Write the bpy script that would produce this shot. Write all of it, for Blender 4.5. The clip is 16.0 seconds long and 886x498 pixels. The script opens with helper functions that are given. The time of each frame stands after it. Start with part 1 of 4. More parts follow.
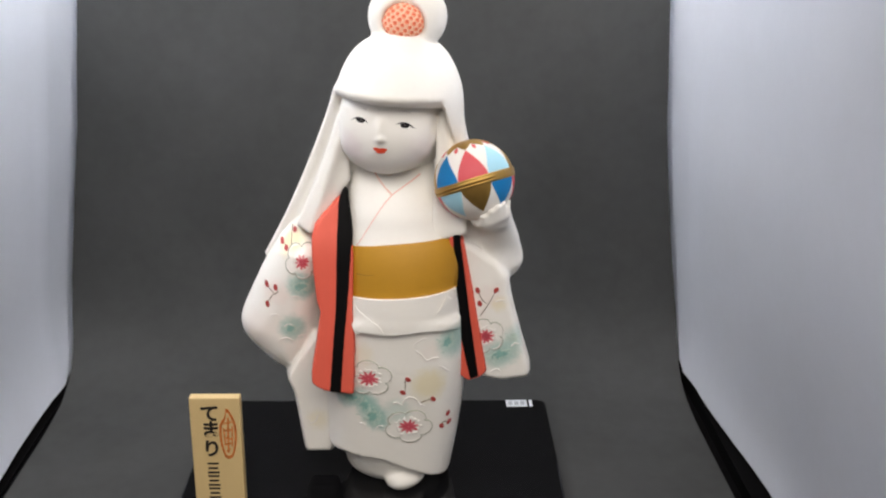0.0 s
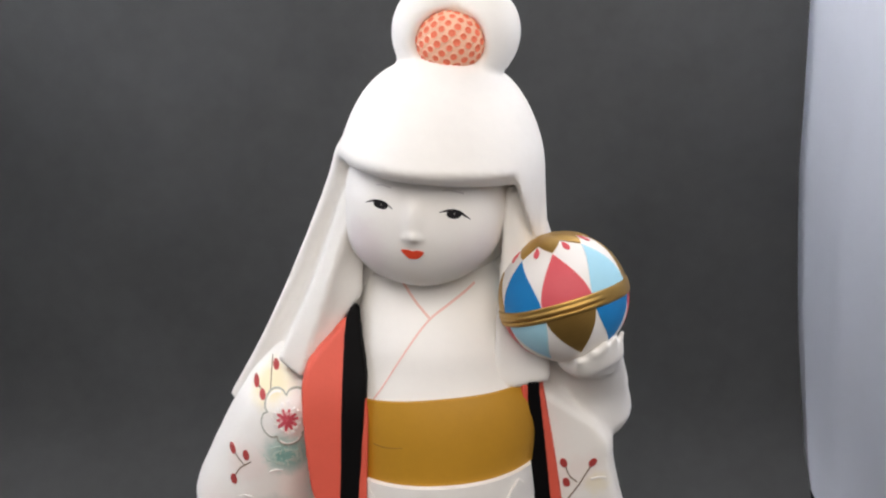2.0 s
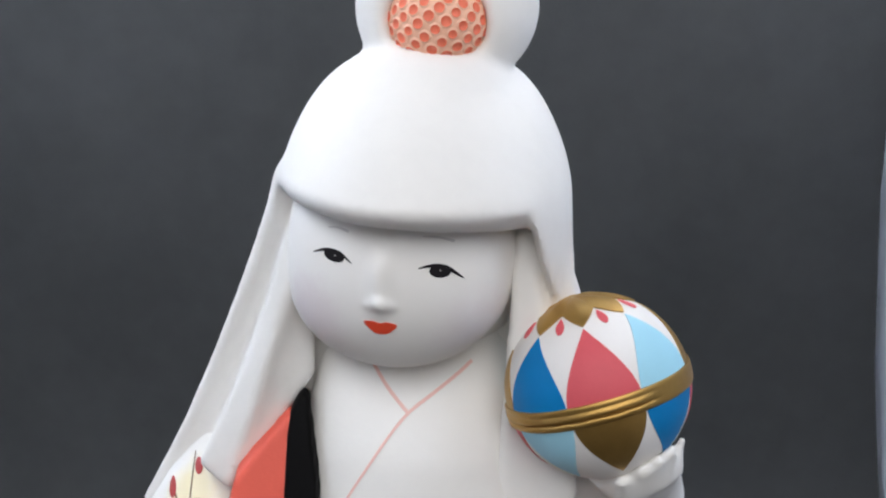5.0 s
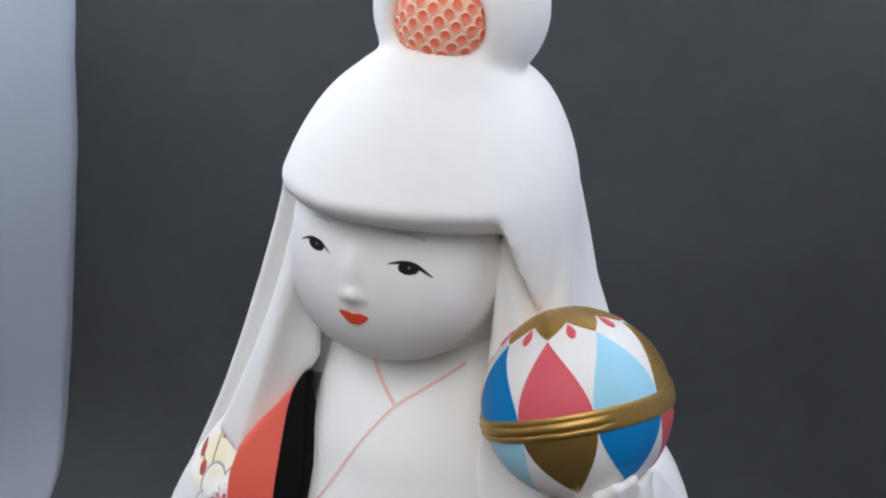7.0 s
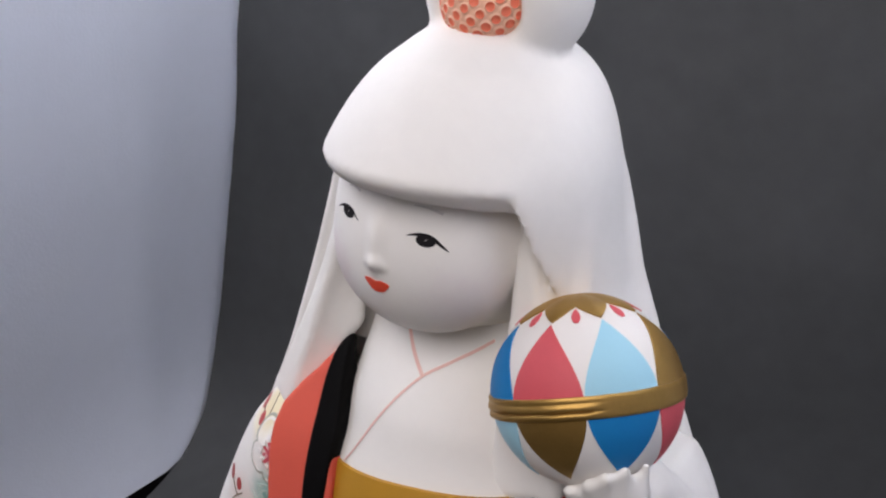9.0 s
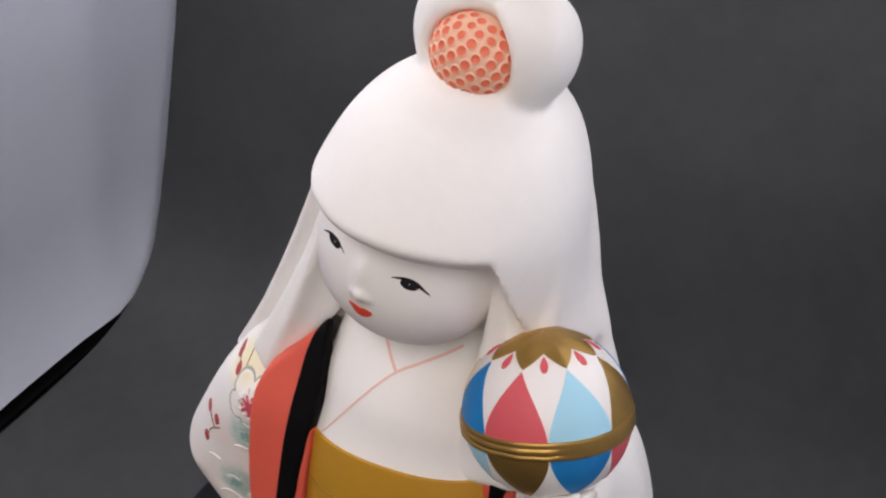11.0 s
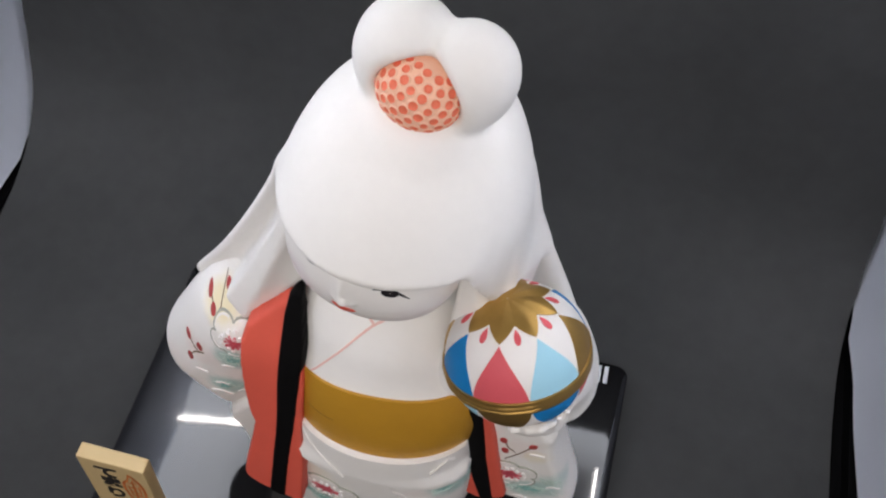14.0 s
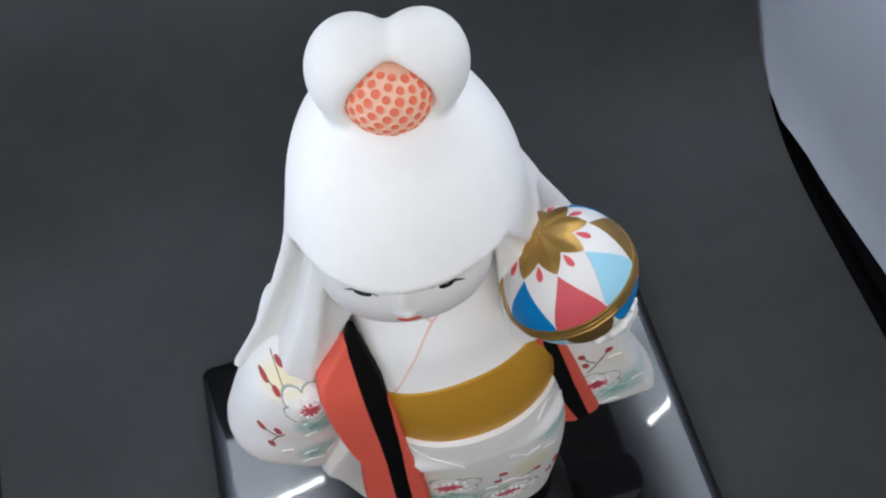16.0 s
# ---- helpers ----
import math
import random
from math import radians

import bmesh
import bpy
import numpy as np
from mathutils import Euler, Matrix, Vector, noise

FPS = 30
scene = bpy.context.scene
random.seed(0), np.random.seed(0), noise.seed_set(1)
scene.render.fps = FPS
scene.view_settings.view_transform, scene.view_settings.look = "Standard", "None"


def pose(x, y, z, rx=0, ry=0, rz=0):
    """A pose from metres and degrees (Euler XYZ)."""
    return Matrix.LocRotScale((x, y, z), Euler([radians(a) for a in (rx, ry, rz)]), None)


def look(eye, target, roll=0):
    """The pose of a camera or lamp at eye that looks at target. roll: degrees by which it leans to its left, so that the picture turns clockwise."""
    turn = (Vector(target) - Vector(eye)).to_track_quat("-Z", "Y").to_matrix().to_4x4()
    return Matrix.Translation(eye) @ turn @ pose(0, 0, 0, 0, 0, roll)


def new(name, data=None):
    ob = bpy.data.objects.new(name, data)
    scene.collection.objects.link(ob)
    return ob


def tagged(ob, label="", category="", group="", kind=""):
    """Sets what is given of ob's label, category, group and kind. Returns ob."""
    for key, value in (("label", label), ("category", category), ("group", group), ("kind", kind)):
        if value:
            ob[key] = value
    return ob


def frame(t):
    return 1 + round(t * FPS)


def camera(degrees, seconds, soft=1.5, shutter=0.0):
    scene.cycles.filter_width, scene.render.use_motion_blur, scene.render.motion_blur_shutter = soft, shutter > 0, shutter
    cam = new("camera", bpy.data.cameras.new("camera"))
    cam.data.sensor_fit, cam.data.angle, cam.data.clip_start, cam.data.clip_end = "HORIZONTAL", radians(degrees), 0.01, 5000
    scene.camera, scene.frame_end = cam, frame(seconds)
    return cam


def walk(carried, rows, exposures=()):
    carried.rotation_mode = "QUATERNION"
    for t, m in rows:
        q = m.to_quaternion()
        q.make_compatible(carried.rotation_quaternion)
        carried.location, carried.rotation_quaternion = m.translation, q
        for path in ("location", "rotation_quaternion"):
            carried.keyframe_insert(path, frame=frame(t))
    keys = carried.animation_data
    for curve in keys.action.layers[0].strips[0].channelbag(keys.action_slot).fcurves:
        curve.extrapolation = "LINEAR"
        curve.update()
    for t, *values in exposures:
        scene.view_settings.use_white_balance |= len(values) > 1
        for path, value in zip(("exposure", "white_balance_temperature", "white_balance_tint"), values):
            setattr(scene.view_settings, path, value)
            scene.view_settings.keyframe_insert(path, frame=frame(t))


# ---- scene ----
cam = camera(45.75, 16.0, soft=2.2)
PATH = [
    (0, (0.0282, -0.6658, 0.4190), (0.0366, -0.3843, 0.3158), 0.16),
    (0.5, (0.0352, -0.6080, 0.4030), (0.0388, -0.3245, 0.3049), 0.26),
    (1, (0.0284, -0.5298, 0.4023), (0.0311, -0.2474, 0.3013), 0.38),
    (1.5, (0.0229, -0.4558, 0.4025), (0.0239, -0.1752, 0.2966), -0.10),
    (2, (0.0099, -0.3966, 0.3967), (0.0168, -0.1169, 0.2885), 0.07),
    (2.5, (0.0105, -0.3514, 0.3845), (0.0165, -0.0705, 0.2794), -0.12),
    (3, (0.0104, -0.3172, 0.3857), (0.0183, -0.0387, 0.2746), -0.04),
    (3.5, (0.0161, -0.2979, 0.3819), (0.0215, -0.0194, 0.2705), -0.12),
    (4, (0.0182, -0.2861, 0.3758), (0.0245, -0.0064, 0.2674), 0.08),
    (6.5, (0.0703, -0.2656, 0.3672), (0.0271, 0.0107, 0.2586), 0.42),
    (7, (0.1033, -0.2634, 0.3697), (0.0259, 0.0055, 0.2614), -0.43),
    (7.5, (0.1261, -0.2622, 0.3693), (0.0246, -0.0007, 0.2628), -0.93),
    (8, (0.1410, -0.2601, 0.3657), (0.0241, -0.0043, 0.2615), -0.80),
    (8.5, (0.1572, -0.2542, 0.3626), (0.0229, -0.0065, 0.2595), -0.96),
    (11, (0.1252, -0.2365, 0.4572), (0.0314, -0.0148, 0.2782), 4.30),
    (11.5, (0.1134, -0.2293, 0.4931), (0.0395, -0.0185, 0.2929), 6.59),
    (12, (0.0995, -0.2144, 0.5231), (0.0438, -0.0191, 0.3024), 8.31),
    (12.5, (0.0849, -0.1966, 0.5427), (0.0442, -0.0166, 0.3062), 9.72),
    (13, (0.0793, -0.1910, 0.5532), (0.0445, -0.0177, 0.3108), 10.03),
    (13.5, (0.0727, -0.1822, 0.5578), (0.0436, -0.0163, 0.3096), 9.39),
    (14, (0.0647, -0.1808, 0.5620), (0.0403, -0.0241, 0.3073), 5.04),
    (14.5, (0.0577, -0.1869, 0.5690), (0.0377, -0.0339, 0.3118), -0.21),
    (15, (0.0462, -0.1876, 0.5744), (0.0345, -0.0365, 0.3155), -5.14),
    (15.5, (0.0357, -0.1885, 0.5767), (0.0304, -0.0373, 0.3176), -10.58),
    (16, (0.0198, -0.1871, 0.5775), (0.0247, -0.0365, 0.3181), -15.61),
]
walk(cam, [(t, look(eye, target, roll)) for t, eye, target, roll in PATH],
     [(0, 0.29, 7030, 12), (1, 0.09, 7080, 14), (2.5, 0.09, 6720, 13), (4, 0.03, 6360, 12), (6.5, -0.15, 6100, 10), (8, -0.17, 6310, 15), (11, -0.22, 6837, 19), (13.5, -0.22, 6736, 17), (14.5, -0.27, 6423, 12), (16, -0.22, 6110, 10)])
import functools

from mathutils.bvhtree import BVHTree
from mathutils.geometry import delaunay_2d_cdt

# ---------------------------------------------------------------- world, lights
world = bpy.data.worlds.new("room_light")
scene.world = world
world.use_nodes = True
world.node_tree.nodes["Background"].inputs["Color"].default_value = (0.80, 0.88, 1.0, 1)
world.node_tree.nodes["Background"].inputs["Strength"].default_value = 0.25


# ---------------------------------------------------------------- materials
def mat(name, color, rough=0.5, vary=0.06, scale=60.0, bump=0.0, bump_scale=300.0, metal=0.0, coat=0.0, spec=0.5, sheen=0.0, emit=0.0):
    m = bpy.data.materials.new(name)
    m.use_nodes = True
    nt = m.node_tree
    b = nt.nodes["Principled BSDF"]
    b.inputs["Roughness"].default_value = rough
    b.inputs["Metallic"].default_value = metal
    b.inputs["Coat Weight"].default_value = coat
    b.inputs["Coat Roughness"].default_value = 0.08
    b.inputs["Specular IOR Level"].default_value = spec
    b.inputs["Sheen Weight"].default_value = sheen
    tc = nt.nodes.new("ShaderNodeTexCoord")
    if vary > 0:
        n1 = nt.nodes.new("ShaderNodeTexNoise")
        n1.inputs["Scale"].default_value = scale
        n1.inputs["Detail"].default_value = 5
        n2 = nt.nodes.new("ShaderNodeTexNoise")
        n2.inputs["Scale"].default_value = scale * 9
        n2.inputs["Detail"].default_value = 2
        add = nt.nodes.new("ShaderNodeMath")
        add.operation = "MULTIPLY_ADD"
        add.inputs[1].default_value = 0.35
        rng = nt.nodes.new("ShaderNodeMapRange")
        rng.inputs["From Min"].default_value, rng.inputs["From Max"].default_value = 0.35, 1.0
        mix = nt.nodes.new("ShaderNodeMix")
        mix.data_type = "RGBA"
        mix.inputs[6].default_value = (*[c * (1 - vary) for c in color], 1)
        mix.inputs[7].default_value = (*[min(1, c * (1 + vary)) for c in color], 1)
        for n in (n1, n2):
            nt.links.new(tc.outputs["Object"], n.inputs["Vector"])
        nt.links.new(n2.outputs["Fac"], add.inputs[0])
        nt.links.new(n1.outputs["Fac"], add.inputs[2])
        nt.links.new(add.outputs[0], rng.inputs["Value"])
        nt.links.new(rng.outputs["Result"], mix.inputs[0])
        nt.links.new(mix.outputs[2], b.inputs["Base Color"])
    else:
        b.inputs["Base Color"].default_value = (*color, 1)
    if bump > 0:
        nb = nt.nodes.new("ShaderNodeTexNoise")
        nb.inputs["Scale"].default_value = bump_scale
        nb.inputs["Detail"].default_value = 4
        bp = nt.nodes.new("ShaderNodeBump")
        bp.inputs["Strength"].default_value = bump
        bp.inputs["Distance"].default_value = 0.001
        nt.links.new(tc.outputs["Object"], nb.inputs["Vector"])
        nt.links.new(nb.outputs["Fac"], bp.inputs["Height"])
        nt.links.new(bp.outputs["Normal"], b.inputs["Normal"])
    if emit > 0:
        b.inputs["Emission Color"].default_value = (*color, 1)
        b.inputs["Emission Strength"].default_value = emit
    return m


M_BISQUE = mat("white_bisque", (0.86, 0.837, 0.798), 0.55, 0.04, 28, 0.035, 700, spec=0.35)
M_FACE = mat("face_white", (0.87, 0.845, 0.805), 0.5, 0.012, 60, 0.03, 900, spec=0.35)


def airbrush(m, spots):
    """Colour sprayed softly onto a surface: centre, radius, colour, strength."""
    nt = m.node_tree
    b = nt.nodes["Principled BSDF"]
    src = b.inputs["Base Color"].links[0].from_socket
    tc = nt.nodes.new("ShaderNodeTexCoord")
    nz = nt.nodes.new("ShaderNodeTexNoise")
    nz.inputs["Scale"].default_value = 260
    nz.inputs["Detail"].default_value = 3
    nt.links.new(tc.outputs["Object"], nz.inputs["Vector"])
    shift = nt.nodes.new("ShaderNodeVectorMath")
    shift.operation = "MULTIPLY_ADD"
    shift.inputs[1].default_value = (0.006, 0.006, 0.006)
    nt.links.new(nz.outputs["Color"], shift.inputs[0])
    nt.links.new(tc.outputs["Object"], shift.inputs[2])
    for c, r, color, strength in spots:
        d = nt.nodes.new("ShaderNodeVectorMath")
        d.operation = "DISTANCE"
        d.inputs[1].default_value = [v + 0.003 for v in c]
        nt.links.new(shift.outputs[0], d.inputs[0])
        rg = nt.nodes.new("ShaderNodeMapRange")
        rg.interpolation_type = "SMOOTHSTEP"
        rg.inputs["From Min"].default_value, rg.inputs["From Max"].default_value = 0.3 * r, r
        rg.inputs["To Min"].default_value, rg.inputs["To Max"].default_value = strength, 0.0
        nt.links.new(d.outputs["Value"], rg.inputs["Value"])
        mx = nt.nodes.new("ShaderNodeMix")
        mx.data_type = "RGBA"
        mx.inputs[7].default_value = (*color, 1)
        nt.links.new(rg.outputs["Result"], mx.inputs[0])
        nt.links.new(src, mx.inputs[6])
        src = mx.outputs[2]
    nt.links.new(src, b.inputs["Base Color"])


ROUGE, TEAL, STRAW, BLUSH = (0.78, 0.66, 0.68), (0.26, 0.50, 0.46), (0.80, 0.69, 0.40), (0.82, 0.66, 0.62)
airbrush(M_FACE, [((-0.0135, -0.012, 0.2485), 0.016, ROUGE, 0.5), ((0.029, -0.008, 0.2485), 0.017, ROUGE, 0.5)])
M_ROBE = mat("white_robe_bisque", (0.86, 0.837, 0.798), 0.55, 0.025, 40, 0.035, 700, spec=0.35)
airbrush(M_ROBE, [((-0.0547, 0.006, 0.1805), 0.0155, STRAW, 0.75), ((-0.0490, -0.006, 0.1510), 0.0124, TEAL, 0.74), ((-0.0430, -0.0052, 0.1505), 0.0124, TEAL, 0.74), ((-0.0548, -0.0048, 0.1195), 0.0131, TEAL, 0.74),
                  ((-0.066, -0.002, 0.145), 0.013, BLUSH, 0.4), ((-0.080, 0.002, 0.118), 0.020, BLUSH, 0.25), ((-0.0180, -0.0225, 0.0774), 0.0109, TEAL, 0.69), ((-0.0091, -0.0285, 0.0785), 0.0109, TEAL, 0.74), ((-0.0035, -0.0305, 0.0725), 0.0116, TEAL, 0.74),
                  ((0.0008, -0.0315, 0.0645), 0.0124, TEAL, 0.74), ((0.0030, -0.031, 0.0600), 0.0102, TEAL, 0.59), ((0.0165, -0.0318, 0.0690), 0.0131, TEAL, 0.34), ((0.0535, -0.021, 0.1185), 0.0175, TEAL, 0.74),
                  ((0.0373, -0.0295, 0.0890), 0.017, STRAW, 0.6), ((-0.0062, -0.028, 0.1110), 0.012, STRAW, 0.25), ((0.0850, -0.0103, 0.1010), 0.0146, TEAL, 0.59), ((0.0930, -0.0103, 0.1045), 0.0131, TEAL, 0.54), ((0.0975, -0.010, 0.1150), 0.0116, TEAL, 0.40),
                  ((0.0800, -0.010, 0.1450), 0.012, BLUSH, 0.35), ((0.0860, -0.010, 0.1390), 0.008, STRAW, 0.4), ((0.052, -0.014, 0.056), 0.010, BLUSH, 0.35), ((-0.040, 0.0, 0.048), 0.012, STRAW, 0.35), ((0.0390, -0.030, 0.1130), 0.010, BLUSH, 0.2)])
M_RED = mat("vermilion_paint", (0.72, 0.105, 0.065), 0.6, 0.05, 60, 0.08, 900)
M_BLACK = mat("black_paint", (0.0035, 0.0032, 0.0035), 0.62, 0.2, 60, 0.05, 900, spec=0.08)
M_OCHRE = mat("ochre_gold_paint", (0.50, 0.25, 0.018), 0.5, 0.07, 50, 0.06, 900, metal=0.1)
M_GOLD = mat("gold_paint", (0.44, 0.265, 0.075), 0.42, 0.12, 120, 0.08, 600, metal=0.85)
M_BLUE = mat("blue_paint", (0.003, 0.19, 0.48), 0.5, 0.05, 80, spec=0.25)
M_SKY = mat("light_blue_paint", (0.36, 0.66, 0.80), 0.5, 0.03, 80, spec=0.25)
M_ROSE = mat("rose_paint", (0.67, 0.105, 0.125), 0.5, 0.05, 80, spec=0.25)
M_BALL = mat("ball_white", (0.82, 0.79, 0.76), 0.5, 0.02, 80)
M_PEACH = mat("peach_paint", (0.95, 0.55, 0.38), 0.55, 0.04, 90)
M_CORAL = mat("coral_paint", (0.86, 0.19, 0.10), 0.55, 0.06, 90)
M_PINK = mat("pink_line", (0.84, 0.54, 0.48), 0.55, 0.05, 90)
M_TEAL = mat("teal_wash", (0.25, 0.47, 0.43), 0.6, 0.18, 250)
M_PALETEAL = mat("pale_teal_wash", (0.50, 0.62, 0.56), 0.6, 0.14, 250)
M_BERRY = mat("berry_red", (0.40, 0.050, 0.045), 0.5, 0.10, 300)
M_TWIG = mat("twig_line", (0.16, 0.10, 0.05), 0.6, 0.1, 300)
M_LIP = mat("lip_red", (0.80, 0.075, 0.03), 0.4, 0.04, 200)
M_EYE = mat("eye_black", (0.016, 0.014, 0.016), 0.65, 0.1, 200, spec=0.1)
M_EYE_GLINT = mat("eye_glint_grey", (0.46, 0.43, 0.42), 0.6, 0.05, 300)
M_LASH = mat("faint_brow", (0.66, 0.63, 0.61), 0.6, 0.03, 300)
M_LACQUER = mat("black_lacquer", (0.004, 0.004, 0.005), 0.045, 0.2, 30, 0.06, 24, coat=0.0, spec=0.55)
M_SHEET = mat("grey_backdrop_cloth", (0.0565, 0.058, 0.0588), 0.85, 0.2, 9, 0.12, 700, spec=0.15)
M_TENT = mat("white_tent_fabric", (0.69, 0.725, 0.82), 0.7, 0.03, 12, 0.15, 500, spec=0.2)
M_TRIM = mat("black_tent_trim", (0.003, 0.003, 0.0035), 0.85, 0.1, 30, spec=0.05)
M_WOOD = mat("plaque_wood", (0.64, 0.47, 0.23), 0.5, 0.05, 25, 0.05, 200)
M_INK = mat("ink", (0.015, 0.012, 0.010), 0.55, 0.1, 300)
M_SEAL = mat("orange_seal", (0.80, 0.27, 0.07), 0.55, 0.14, 350)
M_STICKER = mat("sticker_white", (0.72, 0.74, 0.78), 0.5, 0.03, 300)
M_GLOW = mat("lit_diffuser", (0.88, 0.94, 1.0), 0.6, 0.0, emit=6.0)


def fade_to_flap(m, full):
    """The unseen tent top's light, put into emission that fades towards the open flap."""
    nt = m.node_tree
    tc, sep = nt.nodes.new("ShaderNodeTexCoord"), nt.nodes.new("ShaderNodeSeparateXYZ")
    nt.links.new(tc.outputs["Object"], sep.inputs[0])
    last = None
    # emission set weaker on the east side, so more light comes from the west
    for axis, a, b, top in (("X", -0.115, -0.200, full), ("X", 0.155, 0.225, 0.70 * full), ("Y", 0.200, 0.270, full)):
        rng = nt.nodes.new("ShaderNodeMapRange")
        rng.interpolation_type = "SMOOTHSTEP"
        for key, value in (("From Min", a), ("From Max", b), ("To Min", 0.0), ("To Max", top)):
            rng.inputs[key].default_value = value
        nt.links.new(sep.outputs[axis], rng.inputs["Value"])
        if last:
            top_of = nt.nodes.new("ShaderNodeMath")
            top_of.operation = "MAXIMUM"
            nt.links.new(last, top_of.inputs[0])
            nt.links.new(rng.outputs["Result"], top_of.inputs[1])
            last = top_of.outputs[0]
        else:
            last = rng.outputs["Result"]
    nt.links.new(last, nt.nodes["Principled BSDF"].inputs["Emission Strength"])


fade_to_flap(M_GLOW, 6.4)
M_LED = mat("led_strip", (1.0, 0.98, 0.95), 0.5, 0.0, emit=62.0)
M_LAMPBODY = mat("lamp_housing", (0.7, 0.7, 0.7), 0.4, 0.03, 40)
M_ROOM = mat("room_wall_paint", (0.36, 0.35, 0.33), 0.8, 0.05, 2)
M_TABLE = mat("table_top", (0.25, 0.20, 0.15), 0.5, 0.1, 8)


# ---------------------------------------------------------------- mesh helpers
def link_mesh(name, verts, faces, mats, ids=None, parent=None, label="", smooth=True, sharp=None):
    me = bpy.data.meshes.new(name)
    me.from_pydata([tuple(v) for v in verts], [], [tuple(f) for f in faces])
    for m in mats:
        me.materials.append(m)
    if ids is not None:
        me.polygons.foreach_set("material_index", np.asarray(ids, dtype=np.int32))
    me.polygons.foreach_set("use_smooth", np.full(len(me.polygons), smooth))
    if sharp:
        me.set_sharp_from_angle(angle=radians(sharp))
    me.update()
    ob = new(name, me)
    if parent:
        ob.parent = parent
    return tagged(ob, label=label)


def part(name, bm, material, parent=None, label="", smooth=False):
    me = bpy.data.meshes.new(name)
    bm.normal_update()
    bm.to_mesh(me)
    bm.free()
    me.materials.append(material)
    for p in me.polygons:
        p.use_smooth = smooth
    if smooth:
        me.set_sharp_from_angle(angle=radians(40))
    ob = new(name, me)
    if parent:
        ob.parent = parent
    return tagged(ob, label=label)


def box_bm(lo, hi, bevel=0.0, seg=2):
    bm = bmesh.new()
    bmesh.ops.create_cube(bm, size=1)
    for v in bm.verts:
        v.co = Vector([lo[i] + (v.co[i] + 0.5) * (hi[i] - lo[i]) for i in range(3)])
    if bevel:
        bmesh.ops.bevel(bm, geom=bm.edges[:], offset=bevel, segments=seg, profile=0.5, affect="EDGES")
    return bm


def sheet_mesh(grid_rows, thick):
    """A sheet with thickness from rows of points, offset along its normals."""
    n, k = len(grid_rows), len(grid_rows[0])
    bm = bmesh.new()
    vs = [[bm.verts.new(p) for p in row] for row in grid_rows]
    for i in range(n - 1):
        for j in range(k - 1):
            bm.faces.new((vs[i][j], vs[i][j + 1], vs[i + 1][j + 1], vs[i + 1][j]))
    bm.normal_update()
    bmesh.ops.solidify(bm, geom=bm.faces[:], thickness=thick)
    return bm


# ---------------------------------------------------------------- the light tent
FLOOR_Z = -0.02
TENT_Y0, TENT_Y1, TENT_TOP = -0.30, 0.31, 0.47


def smoothstep(a, b, x):
    t = min(1, max(0, (x - a) / (b - a)))
    return t * t * (3 - 2 * t)


EDGE_Z = (-0.02, 0.0, 0.03, 0.06, 0.13, 0.20, 0.30, 0.46)
EDGE_W = (-0.275, -0.280, -0.284, -0.284, -0.277, -0.268, -0.258, -0.250)
EDGE_E = (0.264, 0.270, 0.271, 0.269, 0.262, 0.256, 0.253, 0.252)


def backdrop():
    prof = [(-0.62, FLOOR_Z), (-0.3, FLOOR_Z), (0.0, FLOOR_Z), (0.09, FLOOR_Z), (0.13, -0.0185), (0.16, -0.0145), (0.188, -0.0055), (0.210, 0.0105), (0.225, 0.034),
            (0.235, 0.065), (0.241, 0.10), (0.245, 0.14), (0.250, 0.20), (0.256, 0.28), (0.264, 0.38), (0.270, 0.46)]
    fine = []
    for i in range(len(prof) - 1):
        p0, p1, p2, p3 = (np.array(prof[min(max(j, 0), len(prof) - 1)]) for j in (i - 1, i, i + 1, i + 2))
        for s in np.linspace(0, 1, 5)[:-1]:
            fine.append(0.5 * (2 * p1 + (p2 - p0) * s + (2 * p0 - 5 * p1 + 4 * p2 - p3) * s**2 + (3 * p1 - p0 - 3 * p2 + p3) * s**3))
    fine.append(np.array(prof[-1]))
    rows = []
    for y, z in fine:
        row = []
        left, right = (float(np.interp(z, EDGE_Z, e)) for e in (EDGE_W, EDGE_E))
        for x in np.linspace(left, right, 45):
            up = smoothstep(0.02, 0.25, z)
            wave = up * 0.0035 * noise.noise((x * 7, z * 9, 3.0)) + up * 0.0012 * noise.noise((x * 22, z * 26, 8.0)) + up * 0.0010 * noise.noise((x * 5, z * 48, 2.0))
            row.append((x, y + wave, z))
        rows.append(row)
    ob = part("backdrop", sheet_mesh(rows, 0.0012), M_SHEET, smooth=True)
    tagged(ob, "dark grey cloth backdrop sweeping from wall to floor", "backdrop", kind="structure")


